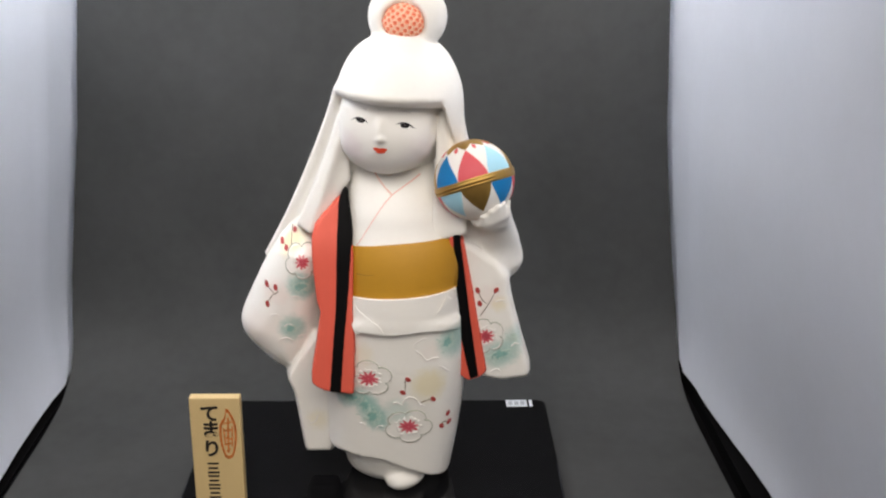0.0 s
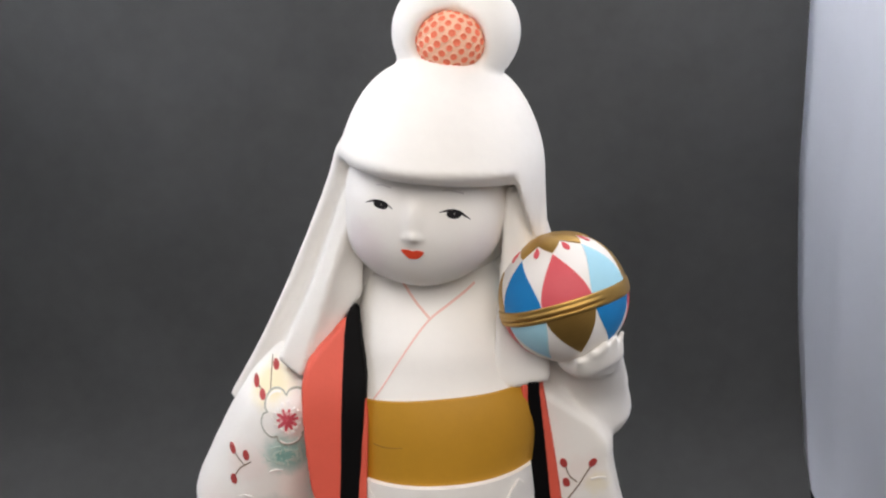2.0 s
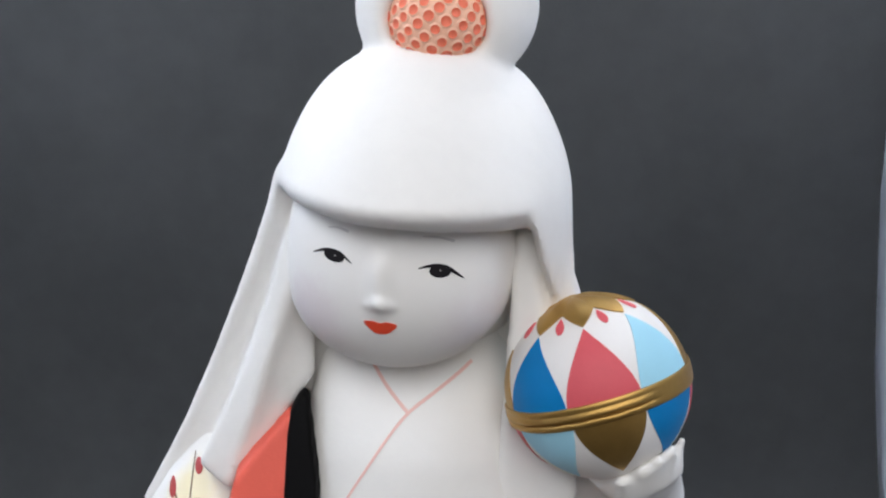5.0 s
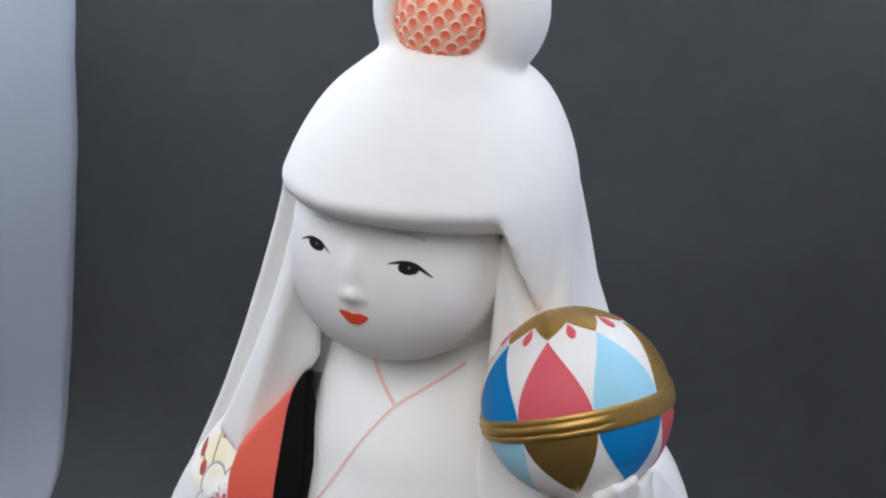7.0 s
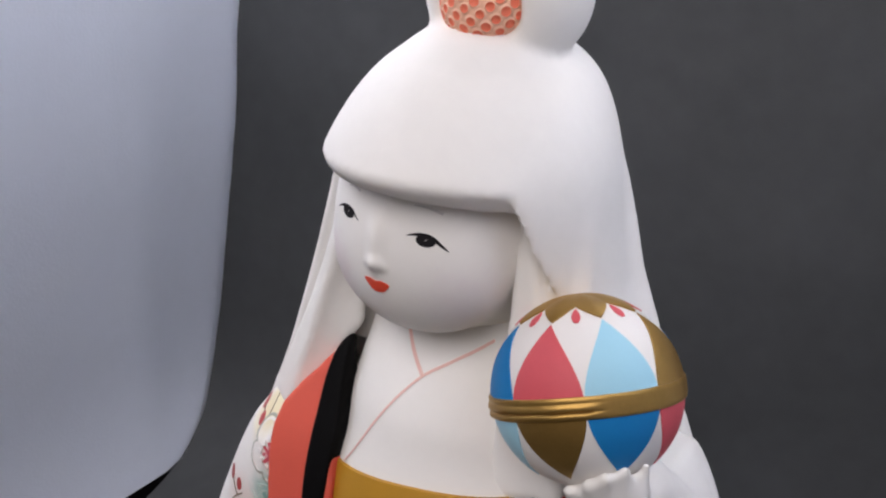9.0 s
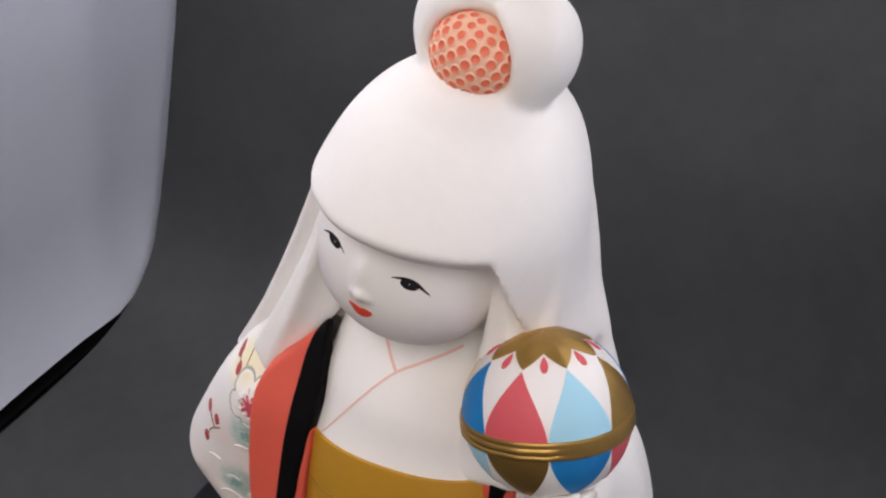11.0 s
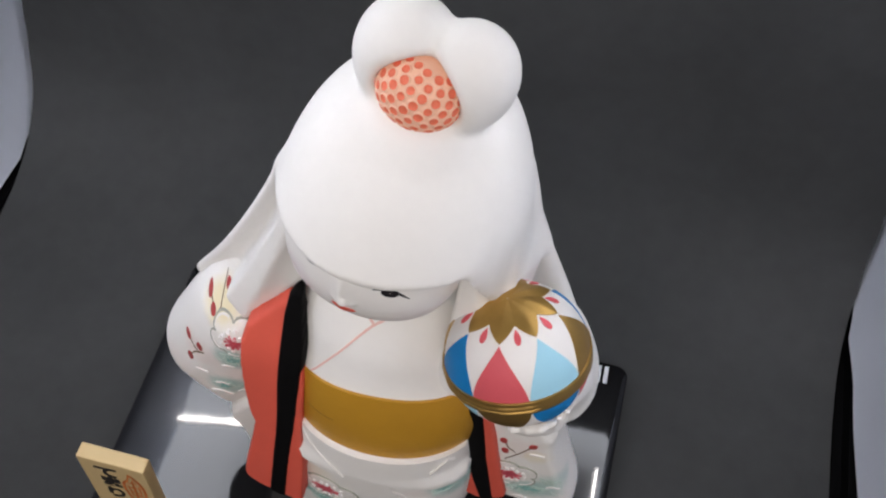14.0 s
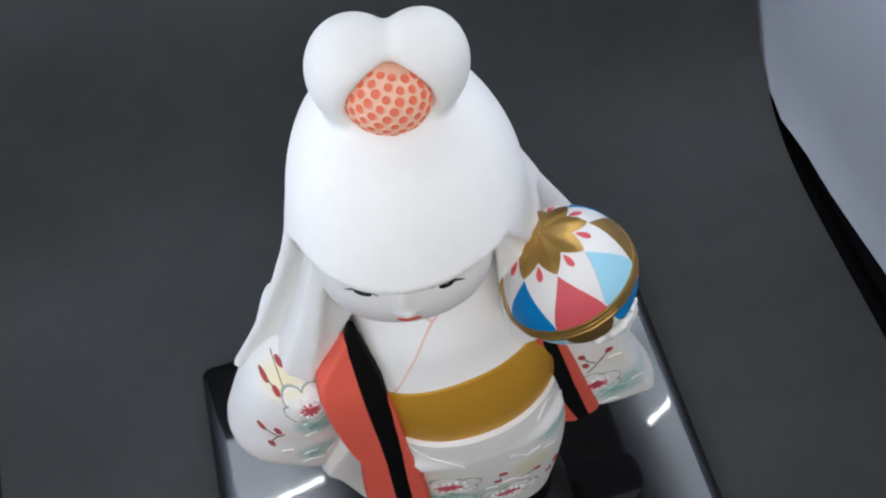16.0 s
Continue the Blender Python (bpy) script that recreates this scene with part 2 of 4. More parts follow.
def tent():
    for side in (-1, 1):
        rows = []
        for z in np.linspace(-0.006 if side > 0 else -0.012, TENT_TOP, 30):
            row = []
            for y in np.linspace(TENT_Y0, TENT_Y1, 40):
                w = 0.0035 * noise.noise((y * 8 + side, z * 2.2, 1.5)) + 0.0006 * noise.noise((y * 30, z * 4, 4.5 + side)) - 0.0028 * math.exp(-(((y - 0.165 - 0.03 * z) / 0.012) ** 2))
                if side > 0:
                    w += 0.011 * smoothstep(0.17, -0.10, y) * (1 - smoothstep(-0.02, 0.34, z))
                row.append((float(np.interp(z, EDGE_Z, EDGE_E if side > 0 else EDGE_W)) + side * (0.006 + w), y, z))
            rows.append(row if side > 0 else row[::-1])
        ob = part("wall_east" if side > 0 else "wall_west", sheet_mesh(rows, 0.002), M_TENT, smooth=True)
        tagged(ob, "white translucent fabric side of the light tent", "tent wall", kind="structure")
        ob = part("trim", box_bm((side * 0.296 - 0.024, TENT_Y0, FLOOR_Z - 0.012), (side * 0.296 + 0.016, TENT_Y1, -0.0120 if side > 0 else -0.0215)), M_TRIM)
        tagged(ob, "black fabric hem below the tent side", "tent hem", kind="structure")
    ob = part("floor", box_bm((-0.31, TENT_Y0 - 0.34, FLOOR_Z - 0.014), (0.31, TENT_Y1, FLOOR_Z - 0.004)), M_TRIM)
    tagged(ob, "black base board of the light tent", "tent floor", kind="structure")
    ob = part("wall_north", box_bm((-0.31, TENT_Y1, FLOOR_Z), (0.31, TENT_Y1 + 0.004, TENT_TOP)), M_TENT)
    tagged(ob, "white fabric back of the light tent", "tent wall", kind="structure")
    # top: lit diffuser panels on three sides of the open flap
    bm = bmesh.new()
    for x0, x1, y0, y1 in ((-0.262, -0.115, -0.12, TENT_Y1), (0.155, 0.250, -0.12, TENT_Y1), (-0.115, 0.155, 0.200, TENT_Y1)):
        piece = box_bm((x0, y0, TENT_TOP), (x1, y1, TENT_TOP + 0.004))
        me = bpy.data.meshes.new("panel")
        piece.to_mesh(me)
        piece.free()
        bm.from_mesh(me)
        bpy.data.meshes.remove(me)
    # unseen strips without glow, added to keep the panels' light off the wall tops
    for x0, x1 in ((-0.275, -0.2625), (0.2505, 0.275)):
        tagged(part("trim", box_bm((x0, -0.12, TENT_TOP), (x1, TENT_Y1, TENT_TOP + 0.004)), M_TENT), "unseen white fabric strip added between glowing top and tent side", "tent seam", kind="structure")
    tagged(part("ceiling", bm, M_GLOW), "glowing white diffuser top with an open flap", "tent top", kind="structure")


def led_bar(a, b, w):
    """A lamp of width w from a to b (in plan), hung just under the tent top."""
    a, b = Vector(a), Vector(b)
    n, h = (b - a).length / 2, w / 2
    bar = new("led_light_bar")
    bar.matrix_world = pose((a.x + b.x) / 2, (a.y + b.y) / 2, 0.466, 0, 0, math.degrees(math.atan2(b.y - a.y, b.x - a.x)))
    tagged(bar, "slim white LED light bar under the tent top", "light bar", group="tent light bars")
    part("housing", box_bm((-n, -h, -0.011), (n, h, 0), 0.001), M_LAMPBODY, bar)
    part("strip", box_bm((-n + 0.0008, -h + 0.0008, -0.0125), (n - 0.0008, h - 0.0008, -0.0105)), M_LED, bar, "glowing white strip")


def room():
    lo, hi = (-1.6, -2.0, -0.75), (1.6, 1.2, 1.75)
    t = 0.05
    for name, a, b, label in (
        ("wall_south", (lo[0], lo[1] - t, lo[2]), (hi[0], lo[1], hi[2]), "plain painted room wall"),
        ("wall_room_north", (lo[0], hi[1], lo[2]), (hi[0], hi[1] + t, hi[2]), "plain painted room wall"),
        ("wall_room_west", (lo[0] - t, lo[1], lo[2]), (lo[0], hi[1], hi[2]), "plain painted room wall"),
        ("wall_room_east", (hi[0], lo[1], lo[2]), (hi[0] + t, hi[1], hi[2]), "plain painted room wall"),
        ("floor_room", (lo[0], lo[1], lo[2] - t), (hi[0], hi[1], lo[2]), "plain room floor"),
        ("ceiling_room", (lo[0], lo[1], hi[2]), (hi[0], hi[1], hi[2] + t), "plain room ceiling"),
    ):
        tagged(part(name, box_bm(a, b), M_ROOM), label, "wall", kind="structure")
    tagged(part("table", box_bm((-0.6, -0.75, -0.075), (0.6, 0.6, -0.034), 0.004), M_TABLE), "plain wooden table under the light tent", "table")


backdrop()
tent()
led_bar((-0.256, 0.178), (-0.150, 0.194), 0.0062)
led_bar((0.185, 0.146), (0.232, 0.166), 0.0055)
led_bar((0.1945, 0.184), (0.1925, 0.228), 0.0135)
room()
# unseen area lamp, added to fill the open front and flap with light
lamp = bpy.data.lights.new("unseen_fill_lamp", "AREA")
lamp.shape, lamp.size, lamp.size_y, lamp.energy, lamp.color = "RECTANGLE", 1.6, 1.1, 23, (1.0, 0.98, 0.95)
new("unseen_fill_lamp", lamp).matrix_world = look((0.02, -1.15, 1.45), (0.03, -0.02, 0.12))


# ---------------------------------------------------------------- implicit forms for the doll
class Clay:
    """A grid of signed distances into which forms are pressed."""

    def __init__(self, lo, hi, step):
        self.lo, self.step = np.array(lo), step
        n = np.ceil((np.array(hi) - lo) / step).astype(int) + 1
        self.ax = [lo[i] + step * np.arange(n[i]) for i in range(3)]
        self.f = np.full(n, 0.02, np.float32)

    def block(self, lo, hi):
        s = [slice(max(0, int((lo[i] - self.lo[i]) / self.step)), max(1, min(len(self.ax[i]), int((hi[i] - self.lo[i]) / self.step) + 2))) for i in range(3)]
        x, y, z = (self.ax[i][s[i]].astype(np.float32) for i in range(3))
        return tuple(s), x[:, None, None], y[None, :, None], z[None, None, :]

    def add(self, lo, hi, dist, k=0.0, cut=False):
        m = k + 0.004
        s, x, y, z = self.block([v - m for v in lo], [v + m for v in hi])
        d, old = dist(x, y, z), self.f[s]
        if cut:
            if k > 0:
                h = np.clip(0.5 - 0.5 * (old + d) / k, 0, 1)
                self.f[s] = old * (1 - h) - d * h + k * h * (1 - h)
            else:
                self.f[s] = np.maximum(old, -d)
            return
        if k > 0:
            h = np.clip(0.5 + 0.5 * (old - d) / k, 0, 1)
            self.f[s] = old * (1 - h) + d * h - k * h * (1 - h)
        else:
            self.f[s] = np.minimum(old, d)

    def ball(self, c, r, k=0.0, yaw=0.0, roll=0.0, cut=False):
        """An ellipsoid, turned by yaw about z and then by roll about y (degrees)."""
        ca, sa, cb, sb = math.cos(radians(yaw)), math.sin(radians(yaw)), math.cos(radians(roll)), math.sin(radians(roll))

        def dist(x, y, z):
            dx, dy, dz = x - c[0], y - c[1], z - c[2]
            u, v = ca * dx + sa * dy, -sa * dx + ca * dy
            u, w = cb * u - sb * dz, sb * u + cb * dz
            q = np.sqrt((u / r[0]) ** 2 + (v / r[1]) ** 2 + (w / r[2]) ** 2)
            g = np.sqrt((u / r[0] ** 2) ** 2 + (v / r[1] ** 2) ** 2 + (w / r[2] ** 2) ** 2) + 1e-9
            return q * (q - 1) / g

        m = max(r)
        self.add([v - m for v in c], [v + m for v in c], dist, k, cut)

    def rod(self, a, b, ra, rb, k=0.0, flat=1.0):
        a, b = np.array(a), np.array(b)
        ab, m = b - a, max(ra, rb)

        def dist(x, y, z):
            px, py, pz = x - a[0], y - a[1], z - a[2]
            t = np.clip((px * ab[0] + py * ab[1] + pz * ab[2]) / (ab @ ab), 0, 1)
            return np.sqrt((px - t * ab[0]) ** 2 + ((py - t * ab[1]) * flat) ** 2 + (pz - t * ab[2]) ** 2) - (ra + (rb - ra) * t)

        self.add(np.minimum(a, b) - m, np.maximum(a, b) + m, dist, k)

    def sheet(self, tris, r, k=0.0):
        """Thick triangles, taken together as one form."""

        def one(a, b, c, x, y, z):
            n = np.cross(b - a, c - a)
            n /= np.linalg.norm(n)
            d2, inside = None, True
            for p, q in ((a, b), (b, c), (c, a)):
                e = q - p
                px, py, pz = x - p[0], y - p[1], z - p[2]
                t = np.clip((px * e[0] + py * e[1] + pz * e[2]) / (e @ e), 0, 1)
                d = (px - t * e[0]) ** 2 + (py - t * e[1]) ** 2 + (pz - t * e[2]) ** 2
                d2 = d if d2 is None else np.minimum(d2, d)
                o = np.cross(n, e)
                inside = inside & (px * o[0] + py * o[1] + pz * o[2] >= 0)
            h = np.abs((x - a[0]) * n[0] + (y - a[1]) * n[1] + (z - a[2]) * n[2])
            return np.where(inside, h, np.sqrt(d2)) - r

        pts = np.array([v for t in tris for v in t], float)
        self.add(pts.min(0) - r, pts.max(0) + r, lambda x, y, z: functools.reduce(np.minimum, [one(*(np.array(v, float) for v in t), x, y, z) for t in tris]), k)

    def tri(self, a, b, c, r, k=0.0):
        """A thick triangle."""
        self.sheet([(a, b, c)], r, k)

    def pillow(self, pts, depth, thick, rim, k=0.0):
        """A cushion: an outline in x and z; depth(x, z) is its middle in y."""
        p = np.array(pts)

        def dist(x, y, z):
            gx, gz = x[:, 0, 0][:, None], z[0, 0, :][None, :]
            best, odd = np.full((gx.shape[0], gz.shape[1]), 1.0), np.zeros((gx.shape[0], gz.shape[1]), bool)
            for i in range(len(p)):
                (ax, az), (bx, bz) = p[i], p[(i + 1) % len(p)]
                ex, ez = bx - ax, bz - az
                t = np.clip(((gx - ax) * ex + (gz - az) * ez) / (ex * ex + ez * ez), 0, 1)
                best = np.minimum(best, (gx - ax - t * ex) ** 2 + (gz - az - t * ez) ** 2)
                if az != bz:
                    odd ^= ((az > gz) != (bz > gz)) & (gx < ex * (gz - az) / ez + ax)
            d2 = np.sqrt(best) * np.where(odd, -1, 1)
            s = np.clip(-d2 / rim, 0, 1)
            th = (thick(gz) if callable(thick) else thick) * np.sqrt(1 - (1 - s) ** 2)
            dy = np.abs(y - depth(gx, gz)[:, None, :])
            return np.where(odd[:, None, :], np.maximum(dy - th[:, None, :], d2[:, None, :]), np.sqrt(dy**2 + d2[:, None, :] ** 2)).astype(np.float32)

        mid = [float(depth(a, b)) for a, b in pts]
        most = 0.012 if callable(thick) else thick
        self.add((p[:, 0].min(), min(mid) - most, p[:, 1].min()), (p[:, 0].max(), max(mid) + most, p[:, 1].max()), dist, k)

    def loft(self, rows, power=2.2, k=0.0, clip=None):
        """Oval sections: rows of z, middle x, middle y, half width, half depth."""
        r = np.array(rows)
        zs = np.linspace(r[0, 0], r[-1, 0], 200)
        slope = np.gradient(r[:, 1:], r[:, 0], axis=0)
        i = np.clip(np.searchsorted(r[:, 0], zs) - 1, 0, len(r) - 2)
        h = (r[i + 1, 0] - r[i, 0])[:, None]
        t = ((zs - r[i, 0]) / h[:, 0])[:, None]
        fine = (2 * t**3 - 3 * t**2 + 1) * r[i, 1:] + (t**3 - 2 * t**2 + t) * h * slope[i] + (3 * t**2 - 2 * t**3) * r[i + 1, 1:] + (t**3 - t**2) * h * slope[i + 1]

        def dist(x, y, z):
            cx, cy, a, b = (np.interp(z[0, 0, :], zs, fine[:, n])[None, None, :].astype(np.float32) for n in range(4))
            q = (np.abs((x - cx) / a) ** power + np.abs((y - cy) / b) ** power) ** (1 / power)
            d = np.maximum((q - 1) * np.minimum(a, b), np.maximum(r[0, 0] - z, z - r[-1, 0]))
            return np.maximum(d, clip(x, y, z)) if clip else d

        m = r[:, 3:].max()
        self.add((r[:, 1].min() - m, r[:, 2].min() - m, r[0, 0]), (r[:, 1].max() + m, r[:, 2].max() + m, r[-1, 0]), dist, k)

    def skin(self, relax=2):
        """Surface nets: the vertices and quads of the zero level."""
        f = self.f
        neg = f < 0
        n = np.array(f.shape) - 1
        any_, all_ = np.zeros(n, bool), np.ones(n, bool)
        for dx in (0, 1):
            for dy in (0, 1):
                for dz in (0, 1):
                    c = neg[dx:n[0] + dx, dy:n[1] + dy, dz:n[2] + dz]
                    any_ |= c
                    all_ &= c
        act = any_ & ~all_
        cells = np.argwhere(act)
        num = np.full(n, -1, np.int64)
        num[act] = np.arange(len(cells))
        pos, cnt = np.zeros((len(cells), 3)), np.zeros(len(cells))
        corner = [np.array((a, b, c)) for a in (0, 1) for b in (0, 1) for c in (0, 1)]
        for p in corner:
            for axis in range(3):
                if p[axis]:
                    continue
                q = p.copy()
                q[axis] = 1
                fa, fb = f[tuple((cells + p).T)], f[tuple((cells + q).T)]
                hit = (fa < 0) != (fb < 0)
                t = np.where(hit, fa / np.where(hit, fa - fb, 1), 0)
                pos[hit] += (p + t[:, None] * (q - p))[hit]
                cnt += hit
        verts = self.lo + self.step * (cells + pos / cnt[:, None])
        quads = []
        for axis in range(3):
            u, v = (axis + 1) % 3, (axis + 2) % 3
            a = [slice(1, -1)] * 3
            a[axis] = slice(0, -1)
            b = list(a)
            b[axis] = slice(1, None)
            s0, s1 = neg[tuple(a)], neg[tuple(b)]
            idx = np.argwhere(s0 != s1)
            flip = s0[tuple(idx.T)]
            idx = idx + [0 if i == axis else 1 for i in range(3)]
            du, dv = np.eye(3, dtype=int)[u], np.eye(3, dtype=int)[v]
            q = np.stack([num[tuple((idx - o).T)] for o in (du + dv, dv, 0 * du, du)], 1)
            quads.append(np.where(flip[:, None], q, q[:, ::-1]))
        quads = np.concatenate(quads)
        quads = quads[(quads >= 0).all(1)]
        for _ in range(relax):
            acc, c = np.zeros_like(verts), np.zeros(len(verts))
            for i in range(4):
                np.add.at(acc, quads[:, i], verts[quads[:, (i + 1) % 4]] + verts[quads[:, (i + 3) % 4]])
                np.add.at(c, quads[:, i], 2)
            verts = verts + 0.5 * (acc / c[:, None] - verts)
        return verts, quads


class Body:
    """The one mesh of the doll: forms, paint and applied layers, face by face."""

    def __init__(self):
        self.v, self.f, self.m, self.mats = [], [], [], []

    def add(self, verts, faces, material):
        if material not in self.mats:
            self.mats.append(material)
        base, i = len(self.v), self.mats.index(material)
        self.v += [tuple(map(float, v)) for v in verts]
        self.f += [tuple(int(a) + base for a in f) for f in faces]
        self.m += [i] * len(faces)

    def ground(self):
        self.tree = BVHTree.FromPolygons(self.v, self.f)

    def patch(self, outline, material, lift=0.0004, sink=0.0012, cell=0.0025, way=(0, 1, 0), level=None):
        """Paint or cloth: an outline in x and z laid onto the form along `way`, standing proud by lift."""
        way = Vector(way).normalized()
        pts = [Vector(p) for p in outline]
        n = len(pts)
        dense = []
        for i in range(n):
            a, b = pts[i], pts[(i + 1) % n]
            k = max(1, int((b - a).length / cell))
            dense += [a.lerp(b, s / k) for s in range(k)]
        lo = Vector((min(p.x for p in dense), min(p.y for p in dense)))
        hi = Vector((max(p.x for p in dense), max(p.y for p in dense)))
        inner = []
        nz, nx = int((hi.y - lo.y) / cell), int((hi.x - lo.x) / cell)
        for i in range(nx + 1):
            for j in range(nz + 1):
                q = Vector((lo.x + (i + 0.5) * cell, lo.y + (j + 0.5 + 0.5 * (i % 2)) * cell))
                odd = False
                near = 1.0
                for a, b in zip(dense, dense[1:] + dense[:1]):
                    if (a.y > q.y) != (b.y > q.y) and q.x < (b.x - a.x) * (q.y - a.y) / (b.y - a.y) + a.x:
                        odd = not odd
                    near = min(near, (a - q).length)
                if odd and near > 0.4 * cell:
                    inner.append(q)
        allp = dense + inner
        m = len(dense)
        v2, _, f2, *_ = delaunay_2d_cdt(allp, [(i, (i + 1) % m) for i in range(m)], [], 1, 1e-7)
        top, low, ok = [], [], []
        for p in v2:
            start = Vector((p.x, -0.25, p.y))
            start = start - way * ((start.y + 0.25) / way.y) if abs(way.x) + abs(way.z) < 1e-6 else Vector((p.x, 0, p.y)) - way * 0.25
            loc, nor, _, _ = self.tree.ray_cast(start, way)
            ok.append(loc is not None and (level is None or abs(loc.y - level) < 0.02))
            loc = loc or Vector((p.x, 0, p.y))
            top.append(loc - way * lift)
            low.append(loc + way * sink)
        faces = [tuple(f) for f in f2 if all(ok[i] for i in f)]
        count = {}
        for f in faces:
            for a, b in zip(f, f[1:] + f[:1]):
                count[(a, b)] = count.get((a, b), 0) + 1
        k = len(top)
        rim = [(a, b) for a, b in count if (b, a) not in count]
        side = [(b, a, a + k, b + k) for a, b in rim]
        # outward winding: towards the eye, against the way
        if faces:
            a, b, c = (top[i] for i in faces[0][:3])
            if (b - a).cross(c - a).dot(way) > 0:
                faces = [f[::-1] for f in faces]
                side = [f[::-1] for f in side]
        self.add(top + low, faces + side, material)

    def dot(self, x, z, rx, rz, material, turn=0.0, n=14, **kw):
        c, s = math.cos(radians(turn)), math.sin(radians(turn))
        o = [(x + c * rx * math.cos(a) - s * rz * math.sin(a), z + s * rx * math.cos(a) + c * rz * math.sin(a)) for a in (2 * math.pi * i / n for i in range(n))]
        self.patch(o, material, **kw)

    def line(self, pts, w, material, w_end=None, **kw):
        """A brushed line through points."""
        p = [Vector(q) for q in pts]
        w_end = w if w_end is None else w_end
        left, right = [], []
        for i, q in enumerate(p):
            d = (p[min(i + 1, len(p) - 1)] - p[max(i - 1, 0)]).normalized()
            h = (w + (w_end - w) * i / (len(p) - 1)) / 2
            o = Vector((-d.y, d.x)) * h
            left.append(q + o)
            right.append(q - o)
        self.patch(left + right[::-1], material, cell=kw.pop("cell", 0.002), **kw)


def curve(pts, n=6, closed=False):
    """A smooth line through points."""
    p = [np.array(q, float) for q in pts]
    out = []
    m = len(p)
    for i in range(m if closed else m - 1):
        a, b, c, d = (p[(i + j) % m] if closed else p[min(max(i + j, 0), m - 1)] for j in (-1, 0, 1, 2))
        for s in np.linspace(0, 1, n + 1)[:-1]:
            out.append(tuple(0.5 * (2 * b + (c - a) * s + (2 * a - 5 * b + 4 * c - d) * s**2 + (3 * b - a - 3 * c + d) * s**3)))
    if not closed:
        out.append(tuple(p[-1]))
    return out


BALL_C, BALL_R = Vector((0.0680, -0.0097, 0.2260)), 0.0260
BALL_UP = Vector((-0.279, 0.273, 0.920)).normalized()


def temari(body):
    """The painted ball: eight coloured spearheads above and below a gold belt."""
    east = Vector((-0.413, -0.899, 0.142))
    east = (east - BALL_UP * east.dot(BALL_UP)).normalized()
    north = BALL_UP.cross(east)

    def at(lon, lat, r):
        lo, la = radians(lon), radians(lat)
        return BALL_C + r * (math.cos(la) * (math.cos(lo) * east + math.sin(lo) * north) + math.sin(la) * BALL_UP)

    vs, fs = [], []
    nu, nv = 96, 48
    for j in range(nv + 1):
        for i in range(nu):
            vs.append(at(360 * i / nu, -90 + 180 * j / nv, BALL_R))
    for j in range(nv):
        for i in range(nu):
            fs.append((j * nu + i, j * nu + (i + 1) % nu, (j + 1) * nu + (i + 1) % nu, (j + 1) * nu + i))
    body.add(vs, fs, M_BALL)

    def strip(rows, material, lift):
        """A raised field from rows of (lon, lat)."""
        k = len(rows[0])
        v = [at(lo, la, BALL_R + lift) for row in rows for lo, la in row]
        f = [(i * k + j, i * k + j + 1, (i + 1) * k + j + 1, (i + 1) * k + j) for i in range(len(rows) - 1) for j in range(k - 1)]
        n = len(v)
        ring = [j for j in range(k)] + [i * k + k - 1 for i in range(1, len(rows))] + [(len(rows) - 1) * k + j for j in range(k - 2, -1, -1)] + [i * k for i in range(len(rows) - 2, 0, -1)]
        v += [at(*rows[i // k][i % k], BALL_R - 0.0004) for i in ring]
        f += [(ring[(i + 1) % len(ring)], ring[i], n + i, n + (i + 1) % len(ring)) for i in range(len(ring))]
        body.add(v, f, material)

    upper = (M_ROSE, M_SKY, M_GOLD, M_BLUE)
    lower = (M_GOLD, M_BLUE, M_ROSE, M_SKY)
    for i in range(8):
        mid = 22 + 45 * i
        for sign, cols in ((1, upper), (-1, lower)):
            base, tip = (3.5, 49.5) if sign > 0 else (-7.5, -51)
            rows = []
            for s in np.linspace(0, 1, 14):
                half = 22.2 * (1 - s**1.65)
                la = base + (tip - base) * s
                rows.append([(mid + sign * half * u, la) for u in np.linspace(-1, 1, 9)])
            strip(rows, cols[i % 4], 0.00025)
        # a red drop in each white gap
        rows = []
        for s in np.linspace(0, 1, 9):
            la = 49.0 + 12 * s
            half = 3.5 * math.sin(math.pi * min(1, 0.06 + s * 0.9) ** 0.75) / math.cos(radians(la)) * 0.75
            rows.append([(mid + 22.5 + half * u, la) for u in np.linspace(-1, 1, 5)])
        strip(rows, M_ROSE, 0.0003)
    # gold star cap with a ridge along each point
    cap, k = [], 96
    for ring in range(13):
        u = ring / 12
        for i in range(k):
            lon = 360 * i / k
            ph = abs(((lon - 22) / 45 + 0.5) % 1 - 0.5) * 2
            edge = 50.5 + 14 * ph
            rise = -0.0003 if ring == 0 else 0.0003 + 0.0004 * (1 - ph) * math.sin(math.pi * min(1, u * 0.9 + 0.1)) ** 0.7
            cap.append(at(lon, edge + (89.5 - edge) * max(0, ring - 1) / 11, BALL_R + rise))
    body.add(cap, [(a * k + i, a * k + (i + 1) % k, (a + 1) * k + (i + 1) % k, (a + 1) * k + i) for a in range(12) for i in range(k)], M_GOLD)
    # gold belt: two rounded ridges over part of its length, flat beyond
    prof = ((-10.5, -0.0003, 0), (-10.0, 0.0006, 0), (-8.8, 0.0008, 0.0004), (-7.3, 0.0008, 0.0005), (-6.2, 0.0008, 0.0002), (-5.6, 0.0008, -0.0006), (-5.0, 0.0008, 0.0002), (-3.8, 0.0008, 0.0005), (-2.2, 0.0008, 0.0004),
            (-1.3, 0.0008, 0.0), (-0.7, 0.0008, -0.0001), (0.0, 0.0008, 0.0), (1.4, 0.0008, 0.0001), (2.6, 0.0006, 0), (3.0, -0.0003, 0))
